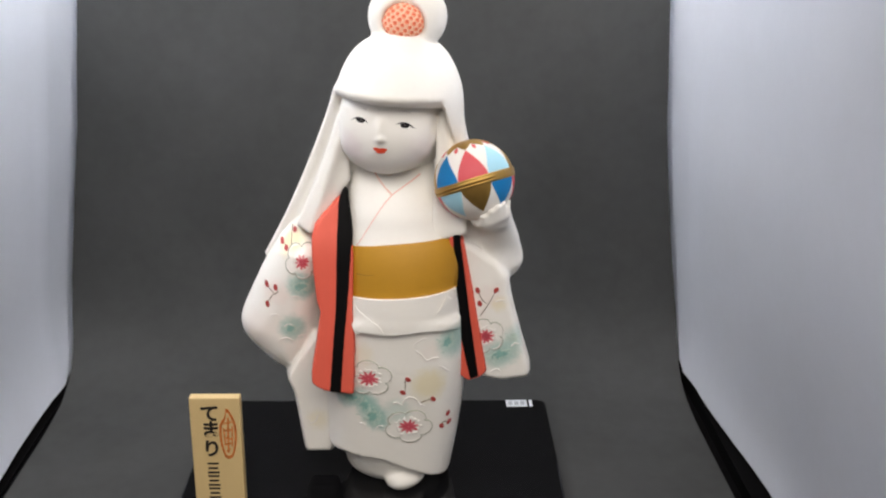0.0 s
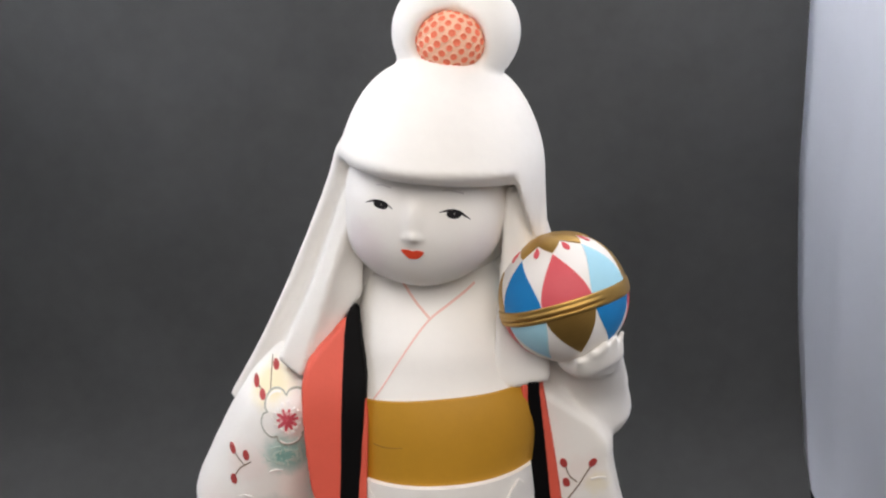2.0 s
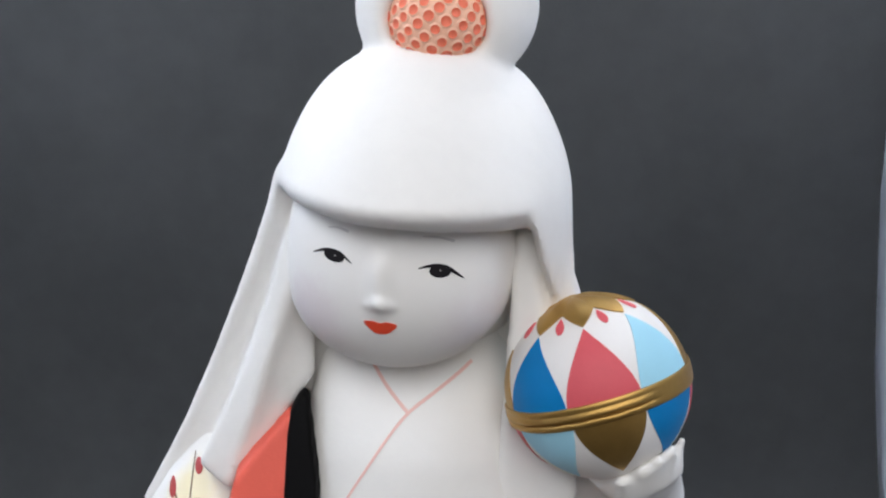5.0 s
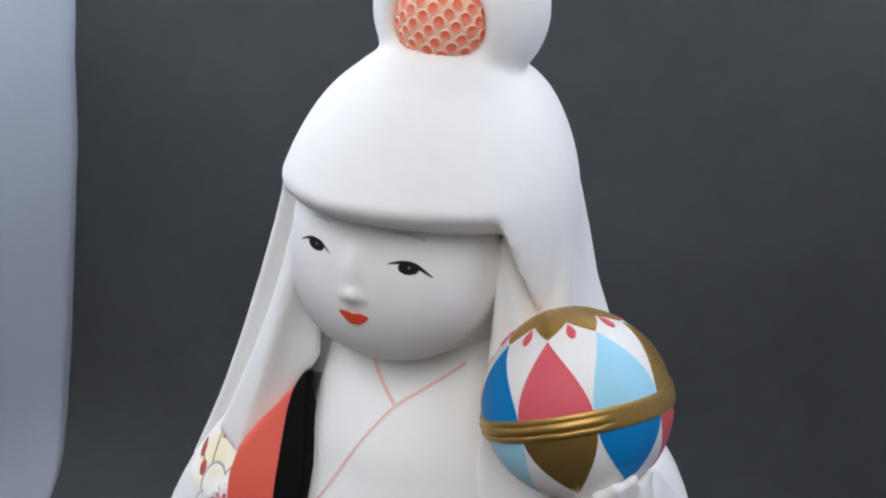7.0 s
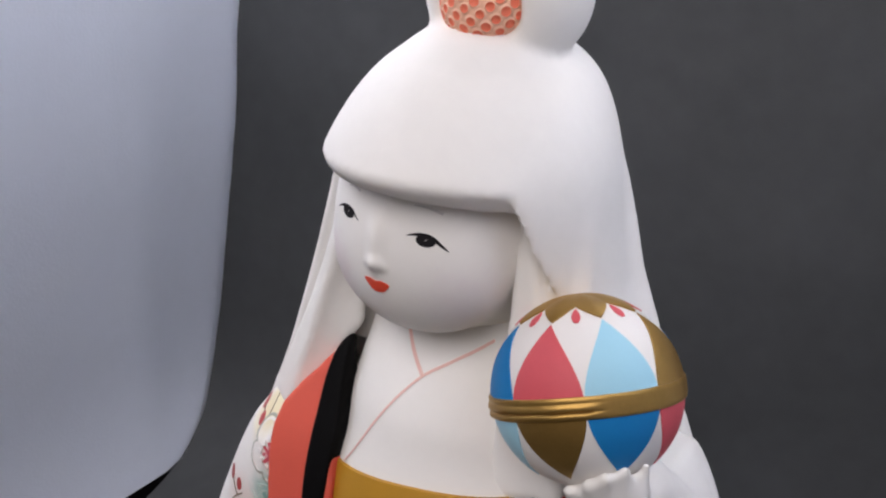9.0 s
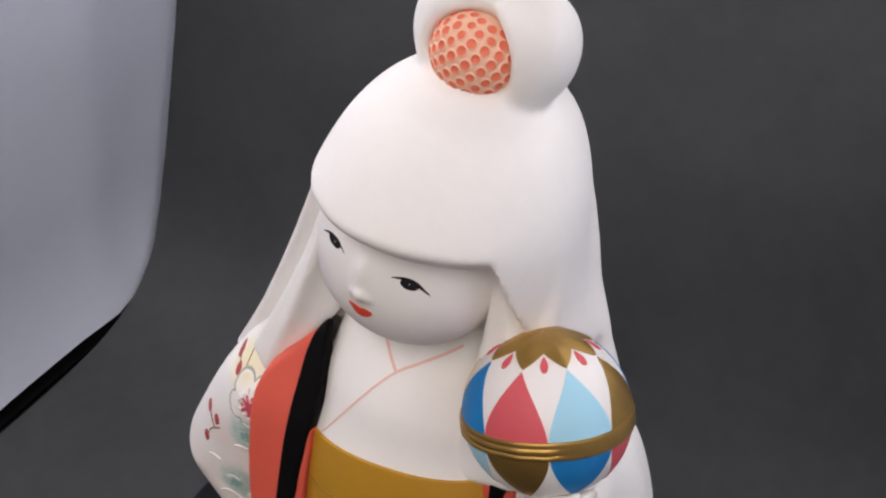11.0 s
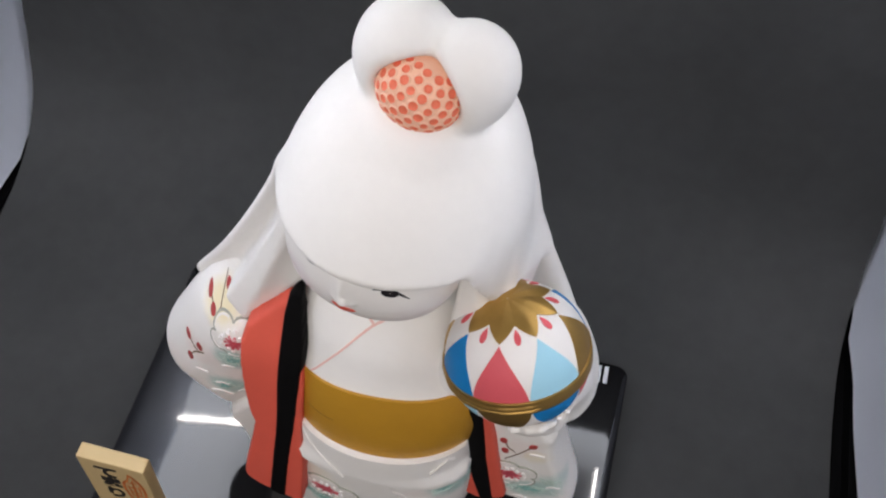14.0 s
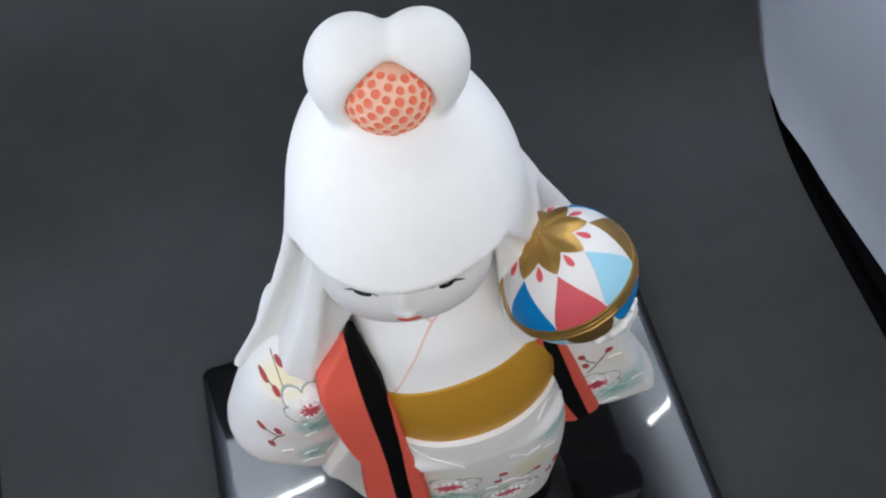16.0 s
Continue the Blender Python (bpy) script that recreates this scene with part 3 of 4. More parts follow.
    k = 96

    def ridge(i):
        lon = 360 * i / k
        off = abs((lon - 350 + 180) % 360 - 180)
        return min(1, max(0, (66 - off) / 14)) * (0.85 + 0.25 * math.sin(lon * 0.31))

    v = [at(360 * i / k, la + 1.5 + 0.35 * math.sin(radians(11.25 * i)), BALL_R + up + cut * ridge(i)) for la, up, cut in prof for i in range(k)]
    body.add(v, [(a * k + i, a * k + (i + 1) % k, (a + 1) * k + (i + 1) % k, (a + 1) * k + i) for a in range(len(prof) - 1) for i in range(k)], M_GOLD)


def blossom(body, x, z, r, turn=0.0, squeeze=1.0):
    """A plum blossom: embossed petals with dark outlines, a star of red stamens and white dots."""
    rng = random.Random(int(1e5 * (x + 3 * z)))
    petals = []
    for i in range(60):
        a = 2 * math.pi * i / 60
        rr = r * (0.74 + 0.26 * abs(math.cos(2.5 * a)) ** 0.55)
        petals.append((x + squeeze * rr * math.cos(a + radians(turn)), z + rr * math.sin(a + radians(turn))))
    body.patch(petals, M_ROBE, lift=0.0006, sink=0.0008, cell=0.0022)
    for i in range(0, 60, 12):
        arc = (petals + petals)[i + 6:i + 19]
        body.line(arc, rng.uniform(0.0003, 0.0005), M_BROWNLINE, rng.uniform(0.0005, 0.0008), lift=0.00068, sink=0.0003, cell=0.004)
        inner = [(x + (px - x) * 0.93, z + (pz - z) * 0.93) for px, pz in arc[2:-2]]
        body.line(inner, 0.0007, M_BALL, 0.0004, lift=0.0009, sink=0.0003, cell=0.004)
    body.dot(x, z, squeeze * r * 0.30, r * 0.30, M_PALEROSE, n=18, lift=0.00075, sink=0.0003)
    for i in range(10):
        a = 2 * math.pi * (i + 0.3 * rng.random()) / 10
        q = r * rng.uniform(0.36, 0.46)
        c, s = math.cos(a), math.sin(a)
        body.line([(x + squeeze * r * 0.02 * c, z + r * 0.02 * s), (x + squeeze * q * c, z + q * s)], r * 0.15, M_STAMEN, r * 0.085, lift=0.0009, sink=0.0003, cell=0.004)
    for i in range(14):
        a = 2 * math.pi * (i + 0.4 * rng.random()) / 14
        q = r * rng.uniform(0.44, 0.56)
        body.dot(x + squeeze * q * math.cos(a), z + q * math.sin(a), r * 0.075, r * 0.075, M_BALL, n=8, lift=0.0015, sink=0.0008)


def needles(body, x, z, w, h, turn, count, seed, material, pale):
    """Dry brush strokes over a soft wash, paler towards its rim."""
    rng = random.Random(seed)
    c, s = math.cos(radians(turn)), math.sin(radians(turn))
    for i in range(count):
        u, v = rng.gauss(0, 0.5), rng.gauss(0, 0.5)
        px, pz = x + c * u * w - s * v * h, z + s * u * w + c * v * h
        a = radians(turn + 90 + rng.uniform(-35, 35)) if rng.random() < 0.55 else radians(turn + rng.uniform(-30, 30))
        q = rng.uniform(0.0008, 0.0022)
        m = material if u * u + v * v < 0.35 else pale
        body.line([(px - q * math.cos(a), pz - q * math.sin(a)), (px, pz + 0.0002), (px + q * math.cos(a), pz + q * math.sin(a))], rng.uniform(0.0004, 0.0010), m, 0.0002, lift=0.0001 + 0.000004 * i, sink=0.0002, cell=0.006)


def berries(body, stems, dots, tall=0.0022):
    for st in stems:
        body.line(curve(st, 3), 0.0005, M_TWIG, 0.0004, lift=0.0003, sink=0.0003, cell=0.003)
    for x, z, turn in dots:
        body.dot(x, z, 0.0015, tall, M_BERRY, turn, n=14, lift=0.0005, sink=0.0003)


M_BROWNLINE = mat("petal_outline", (0.36, 0.37, 0.31), 0.6, 0.1, 300)
M_STAMEN = mat("stamen_red", (0.62, 0.085, 0.12), 0.5, 0.08, 300)
M_PALEROSE = mat("pale_rose", (0.80, 0.46, 0.47), 0.5, 0.05, 300)


def doll():
    body = Body()
    clay = Clay((-0.108, -0.06, -0.001), (0.126, 0.088, 0.368), 0.00125)
    # robe, from hem to collar
    hem = ((-0.05, -0.0300, -0.0186, 0.0073, 0.0240, 0.0410, 0.0500, 0.08), (0.0330, 0.0328, 0.0320, 0.0278, 0.0205, 0.0125, 0.0090, 0.006))
    clay.loft([(0.003, 0.0100, 0.013, 0.0445, 0.0375), (0.04, 0.0135, 0.013, 0.0475, 0.0400), (0.065, 0.0152, 0.0125, 0.0490, 0.0415), (0.09, 0.0165, 0.012, 0.0495, 0.043), (0.135, 0.0190, 0.011, 0.047, 0.0415)],
              2.9, 0.0, lambda x, y, z: np.maximum(np.interp(x, *hem) - z, -0.0300 - x))
    clay.loft([(0.10, 0.0160, 0.012, 0.0465, 0.0425), (0.125, 0.019, 0.011, 0.046, 0.042), (0.147, 0.020, 0.010, 0.045, 0.0405), (0.184, 0.020, 0.009, 0.043, 0.0315), (0.192, 0.0187, 0.0095, 0.0385, 0.0285), (0.203, 0.0180, 0.0105, 0.036, 0.025),
               (0.216, 0.0175, 0.013, 0.0325, 0.0185), (0.228, 0.0175, 0.0185, 0.0310, 0.0140), (0.245, 0.017, 0.020, 0.022, 0.013)], 2.2, 0.002)
    # the under-robe and the one foot that peeps out
    clay.loft([(0.0, 0.0145, 0.013, 0.024, 0.020), (0.006, 0.0145, 0.013, 0.0315, 0.027), (0.018, 0.0145, 0.013, 0.0362, 0.0330), (0.060, 0.0145, 0.0125, 0.040, 0.037)], 2.2, 0.0006)
    clay.ball((0.0235, -0.0080, 0.0075), (0.0135, 0.0165, 0.0080), 0.001, -25)
    clay.ball((0.0180, -0.0150, 0.0065), (0.0095, 0.0090, 0.0065), 0.004, -25)
    # coat behind the skirt, and the wide sleeves
    clay.pillow(curve([(-0.040, 0.115), (-0.0605, 0.085), (-0.0572, 0.0678), (-0.0548, 0.052), (-0.0524, 0.033), (-0.0505, 0.0205)], 3) + [(-0.0480, 0.0190), (-0.028, 0.0190), (-0.02, 0.04), (-0.02, 0.115)], lambda x, z: 0.016 + 0 * x * z, 0.020, 0.005, 0.001)
    clay.pillow(curve([(-0.0595, 0.1842), (-0.073, 0.163), (-0.086, 0.135), (-0.0920, 0.120), (-0.0905, 0.108), (-0.080, 0.095), (-0.066, 0.083), (-0.052, 0.080), (-0.040, 0.10),
                 (-0.030, 0.14), (-0.026, 0.178), (-0.036, 0.190), (-0.0490, 0.1970)], 4, True), lambda x, z: 0.019 + 0.10 * (-0.05 - x) + 0.65 * np.maximum(0, z - 0.172), 0.0245, 0.024, 0.002)
    clay.pillow(curve([(0.050, 0.20), (0.082, 0.199), (0.0935, 0.194), (0.1040, 0.170), (0.1040, 0.1585), (0.0925, 0.149), (0.06, 0.15)], 4, True), lambda x, z: 0.018 + 0 * x * z, 0.022, 0.016, 0.002)
    clay.pillow(curve([(0.052, 0.185), (0.080, 0.174), (0.0935, 0.160), (0.0965, 0.145), (0.1045, 0.115), (0.1112, 0.0915), (0.1098, 0.0825), (0.100, 0.0805), (0.086, 0.0800), (0.062, 0.090), (0.05, 0.12)], 4, True),
                lambda x, z: 0.0025 + 0 * x * z, 0.0125, 0.005, 0.001)
    # a fold down the raised sleeve
    clay.rod((0.0805, -0.0035, 0.1850), (0.0838, -0.0020, 0.1700), 0.0022, 0.0034, 0.006)
    clay.rod((0.0838, -0.0020, 0.1700), (0.0885, -0.0050, 0.1570), 0.0034, 0.0030, 0.006)
    # the turned-back coat edges stand proud of the robe
    left_out = curve([(-0.0200, 0.2135), (-0.0225, 0.2115), (-0.0275, 0.2060), (-0.0385, 0.1915), (-0.0378, 0.167), (-0.0345, 0.143)], 5) + curve([(-0.0325, 0.1395), (-0.0355, 0.1204), (-0.0395, 0.097), (-0.0378, 0.0902), (-0.0300, 0.0862)], 5)
    left_in = curve([(-0.0104, 0.0848), (-0.0095, 0.105), (-0.0088, 0.1226), (-0.0102, 0.146), (-0.0100, 0.1764), (-0.0132, 0.1915), (-0.0160, 0.208)], 5)
    # forearm and hand under the ball
    clay.rod((0.088, 0.008, 0.178), (0.083, -0.010, 0.200), 0.013, 0.010, 0.006)
    clay.ball((0.0785, -0.0125, 0.2005), (0.013, 0.0145, 0.007), 0.004)
    for x, y, z, r in ((0.0722, -0.0310, 0.2078, 0.0026), (0.0776, -0.0318, 0.2115, 0.0027), (0.0820, -0.0314, 0.2148, 0.0026), (0.0862, -0.0285, 0.2165, 0.0024), (0.0900, -0.0232, 0.2165, 0.0019)):
        p = Vector((x, y, z))
        q = Vector((x * 0.62 + 0.0305, -0.0185, 0.2010))
        mid = p.lerp(q, 0.5) + Vector((0, -0.0012, -0.0016))
        clay.rod(q, mid, r + 0.0004, r, 0.0046)
        clay.rod(mid, p, r, r - 0.0008, 0.0042)
    # hair: a dome that leans back as it rises, with its fringe cut open over the face
    hair = Clay((-0.09, -0.05, 0.14), (0.126, 0.088, 0.368), 0.00125)
    ca, sa = math.cos(radians(-25.8)), math.sin(radians(-25.8))

    def dome(x, y, z):
        soft = 0.00002 + 0.008 * np.clip((x - 0.044) / 0.010, 0, 1)
        w = 0.5 * (z + 0.280 + np.sqrt((z - 0.280) ** 2 + soft**2)) - soft * 0.15 - 0.1734
        u, v = x - 0.0220 + 0.0201 * w, y + 0.0253 - 0.3789 * w
        h = np.sqrt(((ca * u + sa * v) / 0.049) ** 2 + ((ca * v - sa * u) / 0.056) ** 2)
        return np.maximum(((h**3.12 + (w / 0.1412) ** 3.12) ** (1 / 3.12) - 1) * 0.043, 0.212 - z)

    def rim(x):
        """Where the fringe ends, front to back."""
        u = np.clip(x - 0.0198, -0.0405, 0.041)
        p, q, r = (sa / 0.0407) ** 2 + (ca / 0.0465) ** 2, 2 * u * ca * sa * (1 / 0.0407**2 - 1 / 0.0465**2), (ca * u / 0.0407) ** 2 + (sa * u / 0.0465) ** 2 - 1
        return 0.0158 - (q + np.sqrt(np.maximum(0, q * q - 4 * p * r))) / (2 * p)

    # bun, hollowed for the knot that sits between its lobes
    hair.ball((0.0162, 0.0292, 0.3254), (0.0167, 0.0172, 0.0200), 0.0012, -1.7, -2.1)
    hair.ball((0.0349, 0.0257, 0.3246), (0.0161, 0.0157, 0.0192), 0.0022, 3.5, 18.5)
    hair.ball((0.0228, 0.0165, 0.3240), (0.0131, 0.0112, 0.0118), 0.0060, -14, cut=True)
    hair.add((-0.035, -0.05, 0.21), (0.075, 0.075, 0.322), dome, 0.0012)
    hair.ball((0.0205, 0.0195, 0.3050), (0.0185, 0.0160, 0.0112), 0.008, -16)
    hair.pillow([(-0.016, 0.262), (-0.016, 0.20), (0.0, 0.15), (0.06, 0.15), (0.076, 0.165), (0.064, 0.21), (0.0550, 0.266), (0.0205, 0.305)], lambda x, z: 0.044 + 0 * x * z, 0.024, 0.02, 0.008)

    def face_gap(x, y, z):
        front = np.interp(x, (-0.03, -0.015, 0.0, 0.015, 0.03, 0.05), (0.2855, 0.2850, 0.2837, 0.2829, 0.2814, 0.2782))
        front = front - 1.1 * np.clip(y - rim(x) - 0.0004, 0, 0.0048)
        side = 0.0462 + (0.279 - z) * 0.30
        edge = np.maximum(np.maximum((x - side) * 0.96, -0.0225 - x), y - (0.011 + 0 * x))
        return np.maximum(np.maximum((z - front) * 0.7, edge), 0.15 - z) + 0 * y

    hair.add((-0.06, -0.05, 0.15), (0.12, 0.012, 0.30), face_gap, 0.0018, cut=True)

    def strand(p, q, bow=(0, 0, 0), n=7):
        """Points from p to q, bowed sideways in the middle."""
        return [np.array(p) * (1 - t) + np.array(q) * t + 4 * t * (1 - t) * np.array(bow) for t in np.linspace(0, 1, n)]

    def ribbon(e, f, r, k):
        hair.sheet([t for i in range(len(e) - 1) for t in ((e[i], e[i + 1], f[i]), (e[i + 1], f[i + 1], f[i]))], r, k)

    # long locks over the sleeve: an outer band, a hollow, and a second lock with a sharp ridge
    outer = strand((-0.0195, 0.0105, 0.282), (-0.0722, 0.0294, 0.1625), (0.0026, -0.0004, 0.0))
    hollow = strand((-0.0185, 0.0120, 0.268), (-0.0500, 0.0225, 0.1850), (0.0016, 0.0015, 0.0))
    crest = strand((-0.0185, 0.0050, 0.264), (-0.0480, 0.0032, 0.1930), (0.0018, 0.0010, 0.0))
    ridge = strand((-0.0172, 0.0030, 0.258), (-0.0402, -0.0012, 0.1885), (0.0004, 0.0, 0.0))
    inner = strand((-0.0140, 0.0100, 0.254), (-0.0152, 0.0050, 0.2225))
    back = strand((-0.008, 0.050, 0.278), (-0.02, 0.058, 0.155))
    ribbon(outer, back, 0.0030, 0.003)
    ribbon(outer, hollow, 0.0022, 0.0012)
    ribbon(hollow, crest, 0.0018, 0.0012)
    ribbon(crest, ridge, 0.0018, 0.0)
    ribbon(ridge, inner, 0.0018, 0.0)
    # down to the shoulder on the other side
    hair.tri((0.0465, -0.002, 0.268), (0.0418, -0.0120, 0.1868), (0.0612, -0.0128, 0.1920), 0.0024, 0.0)
    hair.tri((0.0465, -0.002, 0.268), (0.0612, -0.0128, 0.1920), (0.0590, 0.008, 0.258), 0.0024, 0.001)
    hair.tri((0.0555, 0.016, 0.250), (0.0600, -0.0070, 0.1955), (0.066, 0.03, 0.205), 0.0030, 0.004)
    edge = [np.array(p) for p in curve([(0.0490, 0.0360, 0.284), (0.0548, 0.0385, 0.270), (0.0580, 0.040, 0.257), (0.0613, 0.040, 0.242), (0.0672, 0.040, 0.2245), (0.0733, 0.040, 0.209), (0.0808, 0.039, 0.191), (0.0915, 0.038, 0.166)], 1)]
    ribbon(edge, [np.array((0.046, 0.046, p[2])) for p in edge], 0.0045, 0.004)
    front = [np.array(p) for p in ((0.0490, 0.012, 0.284), (0.0545, 0.010, 0.270), (0.0570, 0.008, 0.257), (0.0585, 0.004, 0.242), (0.0598, -0.002, 0.2245))]
    ribbon(edge[:5], front, 0.0036, 0.004)
    # face: one round form, a brow above it, a small nose and lips
    face = Clay((-0.03, -0.035, 0.212), (0.064, 0.064, 0.31), 0.0007)
    face.ball((0.0121, 0.0100, 0.2544), (0.0324, 0.0355, 0.0272), 0.0, 26, -12)
    face.ball((0.0130, 0.0110, 0.2670), (0.0322, 0.0330, 0.0290), 0.006, 0)

    def flat_front(x, y, z):
        """All that lies before the gently domed front of the face."""
        u, v, w = 0.970 * (x - 0.0150) - 0.242 * (y - 0.030), 0.242 * (x - 0.0150) + 0.970 * (y - 0.030), z - 0.256
        return (1 - np.sqrt((u / 0.056) ** 2 + (v / 0.0505) ** 2 + (w / 0.046) ** 2)) * 0.048

    face.add((-0.03, -0.035, 0.212), (0.064, 0.012, 0.31), flat_front, 0.006, cut=True)
    face.ball((0.0170, 0.0250, 0.2620), (0.0400, 0.0345, 0.0400), 0.003, -13)
    face.ball((0.0078, -0.0176, 0.2602), (0.0020, 0.0032, 0.0070), 0.0045, -13)
    face.ball((0.0078, -0.0206, 0.2562), (0.0021, 0.0023, 0.0018), 0.0022, -13)
    for dx in (-0.0027, 0.0027):
        face.ball((0.0078 + dx, -0.0190 - 0.2 * dx, 0.2553), (0.0015, 0.0018, 0.0012), 0.0014, -13)
    face.ball((0.0071, -0.0152, 0.2488), (0.0046, 0.0022, 0.0030), 0.003, -13)
    face.ball((0.0072, -0.0168, 0.2495), (0.0034, 0.0020, 0.0010), 0.0012, -13)
    face.ball((0.0074, -0.0167, 0.2475), (0.0027, 0.0022, 0.0012), 0.0012, -13)
    for c, material in ((clay, M_ROBE), (face, M_FACE)):
        v, q = c.skin()
        body.add(v, q, material)
    body.ground()

    # face paint
    for lash, x, z, rx, rz in (
        ([(-0.0107, 0.2668), (-0.0083, 0.2683), (-0.0062, 0.2689), (-0.0039, 0.2688), (-0.0022, 0.2681), (0.0002, 0.2658), (-0.0023, 0.2673), (-0.0040, 0.2679), (-0.0062, 0.2680), (-0.0084, 0.2676)], -0.0047, 0.2671, 0.0028, 0.00150),
        ([(0.0176, 0.2656), (0.0201, 0.2665), (0.0228, 0.2667), (0.0255, 0.2660), (0.0276, 0.2644), (0.0299, 0.2622), (0.0271, 0.2638), (0.0252, 0.2650), (0.0228, 0.2657), (0.0201, 0.2658)], 0.0234, 0.2647, 0.0029, 0.00165),
    ):
        body.patch(curve(lash, 4, True), M_EYE, 0.00014, 0.0004, 0.0008)
        body.dot(x, z, rx, rz, M_EYE, -6, n=20, lift=0.00010, sink=0.0004, cell=0.0008)
    # highlight on each iris, painted as a small grey dot
    for x, z in ((-0.0044, 0.2674), (0.0235, 0.2650)):
        body.dot(x, z, 0.0002, 0.0002, M_EYE_GLINT, n=8, lift=0.00018, sink=0.0002)
    for pts in (((-0.0062, 0.2741), (-0.0036, 0.2744), (-0.0006, 0.2738)), ((0.0188, 0.2736), (0.0228, 0.2733), (0.0272, 0.2720))):
        body.line(curve(pts), 0.0003, M_LASH, 0.0007, lift=0.00008, sink=0.0003, cell=0.001)
    body.patch(curve([(0.0030, 0.2502), (0.0055, 0.2506), (0.0074, 0.2501), (0.0092, 0.2505), (0.0119, 0.2496), (0.0109, 0.2480), (0.0091, 0.2468), (0.0063, 0.2468), (0.0044, 0.2483)], 4, True), M_LIP, 0.0002, 0.0008, 0.0008)

    # collar lines
    body.line(curve([(0.0330, 0.2265), (0.0285, 0.2235), (0.0215, 0.2195), (0.0142, 0.2150), (0.0075, 0.208), (0.001, 0.199), (-0.0055, 0.1885), (-0.0088, 0.1838)]), 0.0009, M_PINK, 0.0005, lift=0.0003, sink=0.0006)
    body.line(curve([(0.0015, 0.2285), (0.0035, 0.2265), (0.008, 0.2210), (0.0142, 0.2152)]), 0.0009, M_PINK, lift=0.0003, sink=0.0006)
    # fold below the sash with its turned corners, and the sash
    body.patch(curve([(-0.014, 0.1505), (-0.0098, 0.1290), (-0.004, 0.1285), (0.0128, 0.1278), (0.0379, 0.1300), (0.0610, 0.1275)], 4) + curve([(0.0600, 0.140), (0.0575, 0.1545)], 2), M_ROBE, 0.0040, 0.006, 0.003)
    body.patch(curve([(-0.0125, 0.1830), (0.02, 0.1865), (0.0585, 0.1880)], 5) + curve([(0.0585, 0.1545), (0.0480, 0.1525), (0.0377, 0.1515), (0.0164, 0.1490), (-0.0125, 0.1498)], 5), M_OCHRE, 0.0013, 0.004, 0.003)
    # the shade of a sash crease, painted as a darker ochre line
    body.line(curve([(-0.0085, 0.1665), (-0.003, 0.1662), (0.0035, 0.1672)]), 0.0006, M_CREASE_SHADE, 0.0002, lift=0.0015, sink=0.001)
    body.ground()
    body.patch([(-0.0105, 0.1485), (-0.0070, 0.1432), (-0.0022, 0.1399), (0.0070, 0.1346), (0.0100, 0.1294), (0.0, 0.1291), (-0.0095, 0.1298)], M_ROBE, 0.0007, 0.003, 0.003)
    body.line(curve([(0.0532, 0.1500), (0.0503, 0.1470), (0.0480, 0.1440), (0.0460, 0.1423)]), 0.0040, M_ROBE, 0.0006, lift=0.0014, sink=0.002)
    # blossoms, twigs and brushed pine tufts
    needles(body, -0.0466, 0.1505, 0.0066, 0.0034, 0, 90, 8, M_TEAL, M_PALETEAL)
    needles(body, -0.0548, 0.1195, 0.0046, 0.0038, 0, 60, 9, M_TEAL, M_PALETEAL)
    needles(body, -0.0130, 0.0780, 0.0080, 0.0028, 6, 70, 15, M_TEAL, M_PALETEAL)
    needles(body, -0.0040, 0.0730, 0.0050, 0.0045, -50, 70, 16, M_TEAL, M_PALETEAL)
    needles(body, 0.0012, 0.0640, 0.0060, 0.0055, -70, 110, 5, M_TEAL, M_PALETEAL)
    needles(body, 0.0525, 0.1185, 0.0045, 0.0060, 0, 80, 6, M_TEAL, M_PALETEAL)
    needles(body, 0.0890, 0.1015, 0.0090, 0.0042, 12, 90, 7, M_TEAL, M_PALETEAL)
    needles(body, 0.0975, 0.1150, 0.0040, 0.0026, 20, 40, 17, M_PALETEAL, M_PALETEAL)
    blossom(body, -0.0008, 0.0942, 0.0132, 20, 1.22)
    blossom(body, 0.0257, 0.0568, 0.0132, -10, 1.25)
    blossom(body, 0.0790, 0.1158, 0.0130, 35, 1.0)
    blossom(body, -0.0456, 0.1683, 0.0123, 60, 0.98)
    berries(body, [[(-0.0694, 0.1384), (-0.0668, 0.1427), (-0.0620, 0.1463)], [(-0.0708, 0.1497), (-0.0675, 0.1462), (-0.0645, 0.1440)]], [(-0.0708, 0.1497, 20), (-0.0643, 0.1489, 10), (-0.0701, 0.1366, 15)])
    berries(body, [[(-0.0542, 0.1874), (-0.0540, 0.1829), (-0.0537, 0.1765)], [(-0.0605, 0.1772), (-0.0588, 0.1768), (-0.0570, 0.1752)]], [(-0.0521, 0.1856, -10), (-0.0608, 0.1776, 15), (-0.0572, 0.1752, 10)], 0.0016)
    berries(body, [[(0.0753, 0.1311), (0.0799, 0.1385), (0.0851, 0.1490)], [(0.0735, 0.1480), (0.0755, 0.1430), (0.0790, 0.1399)]], [(0.0851, 0.1494, -35), (0.0726, 0.1494, 25), (0.0744, 0.1399, 25)])
    berries(body, [[(0.0236, 0.0934), (0.0238, 0.0890), (0.0236, 0.0854)]], [(0.0257, 0.0939, 60), (0.0221, 0.0839, 60)])
    berries(body, [[(0.0343, 0.0755), (0.0380, 0.0766), (0.0410, 0.0775)]], [(0.0427, 0.0772, 40)])
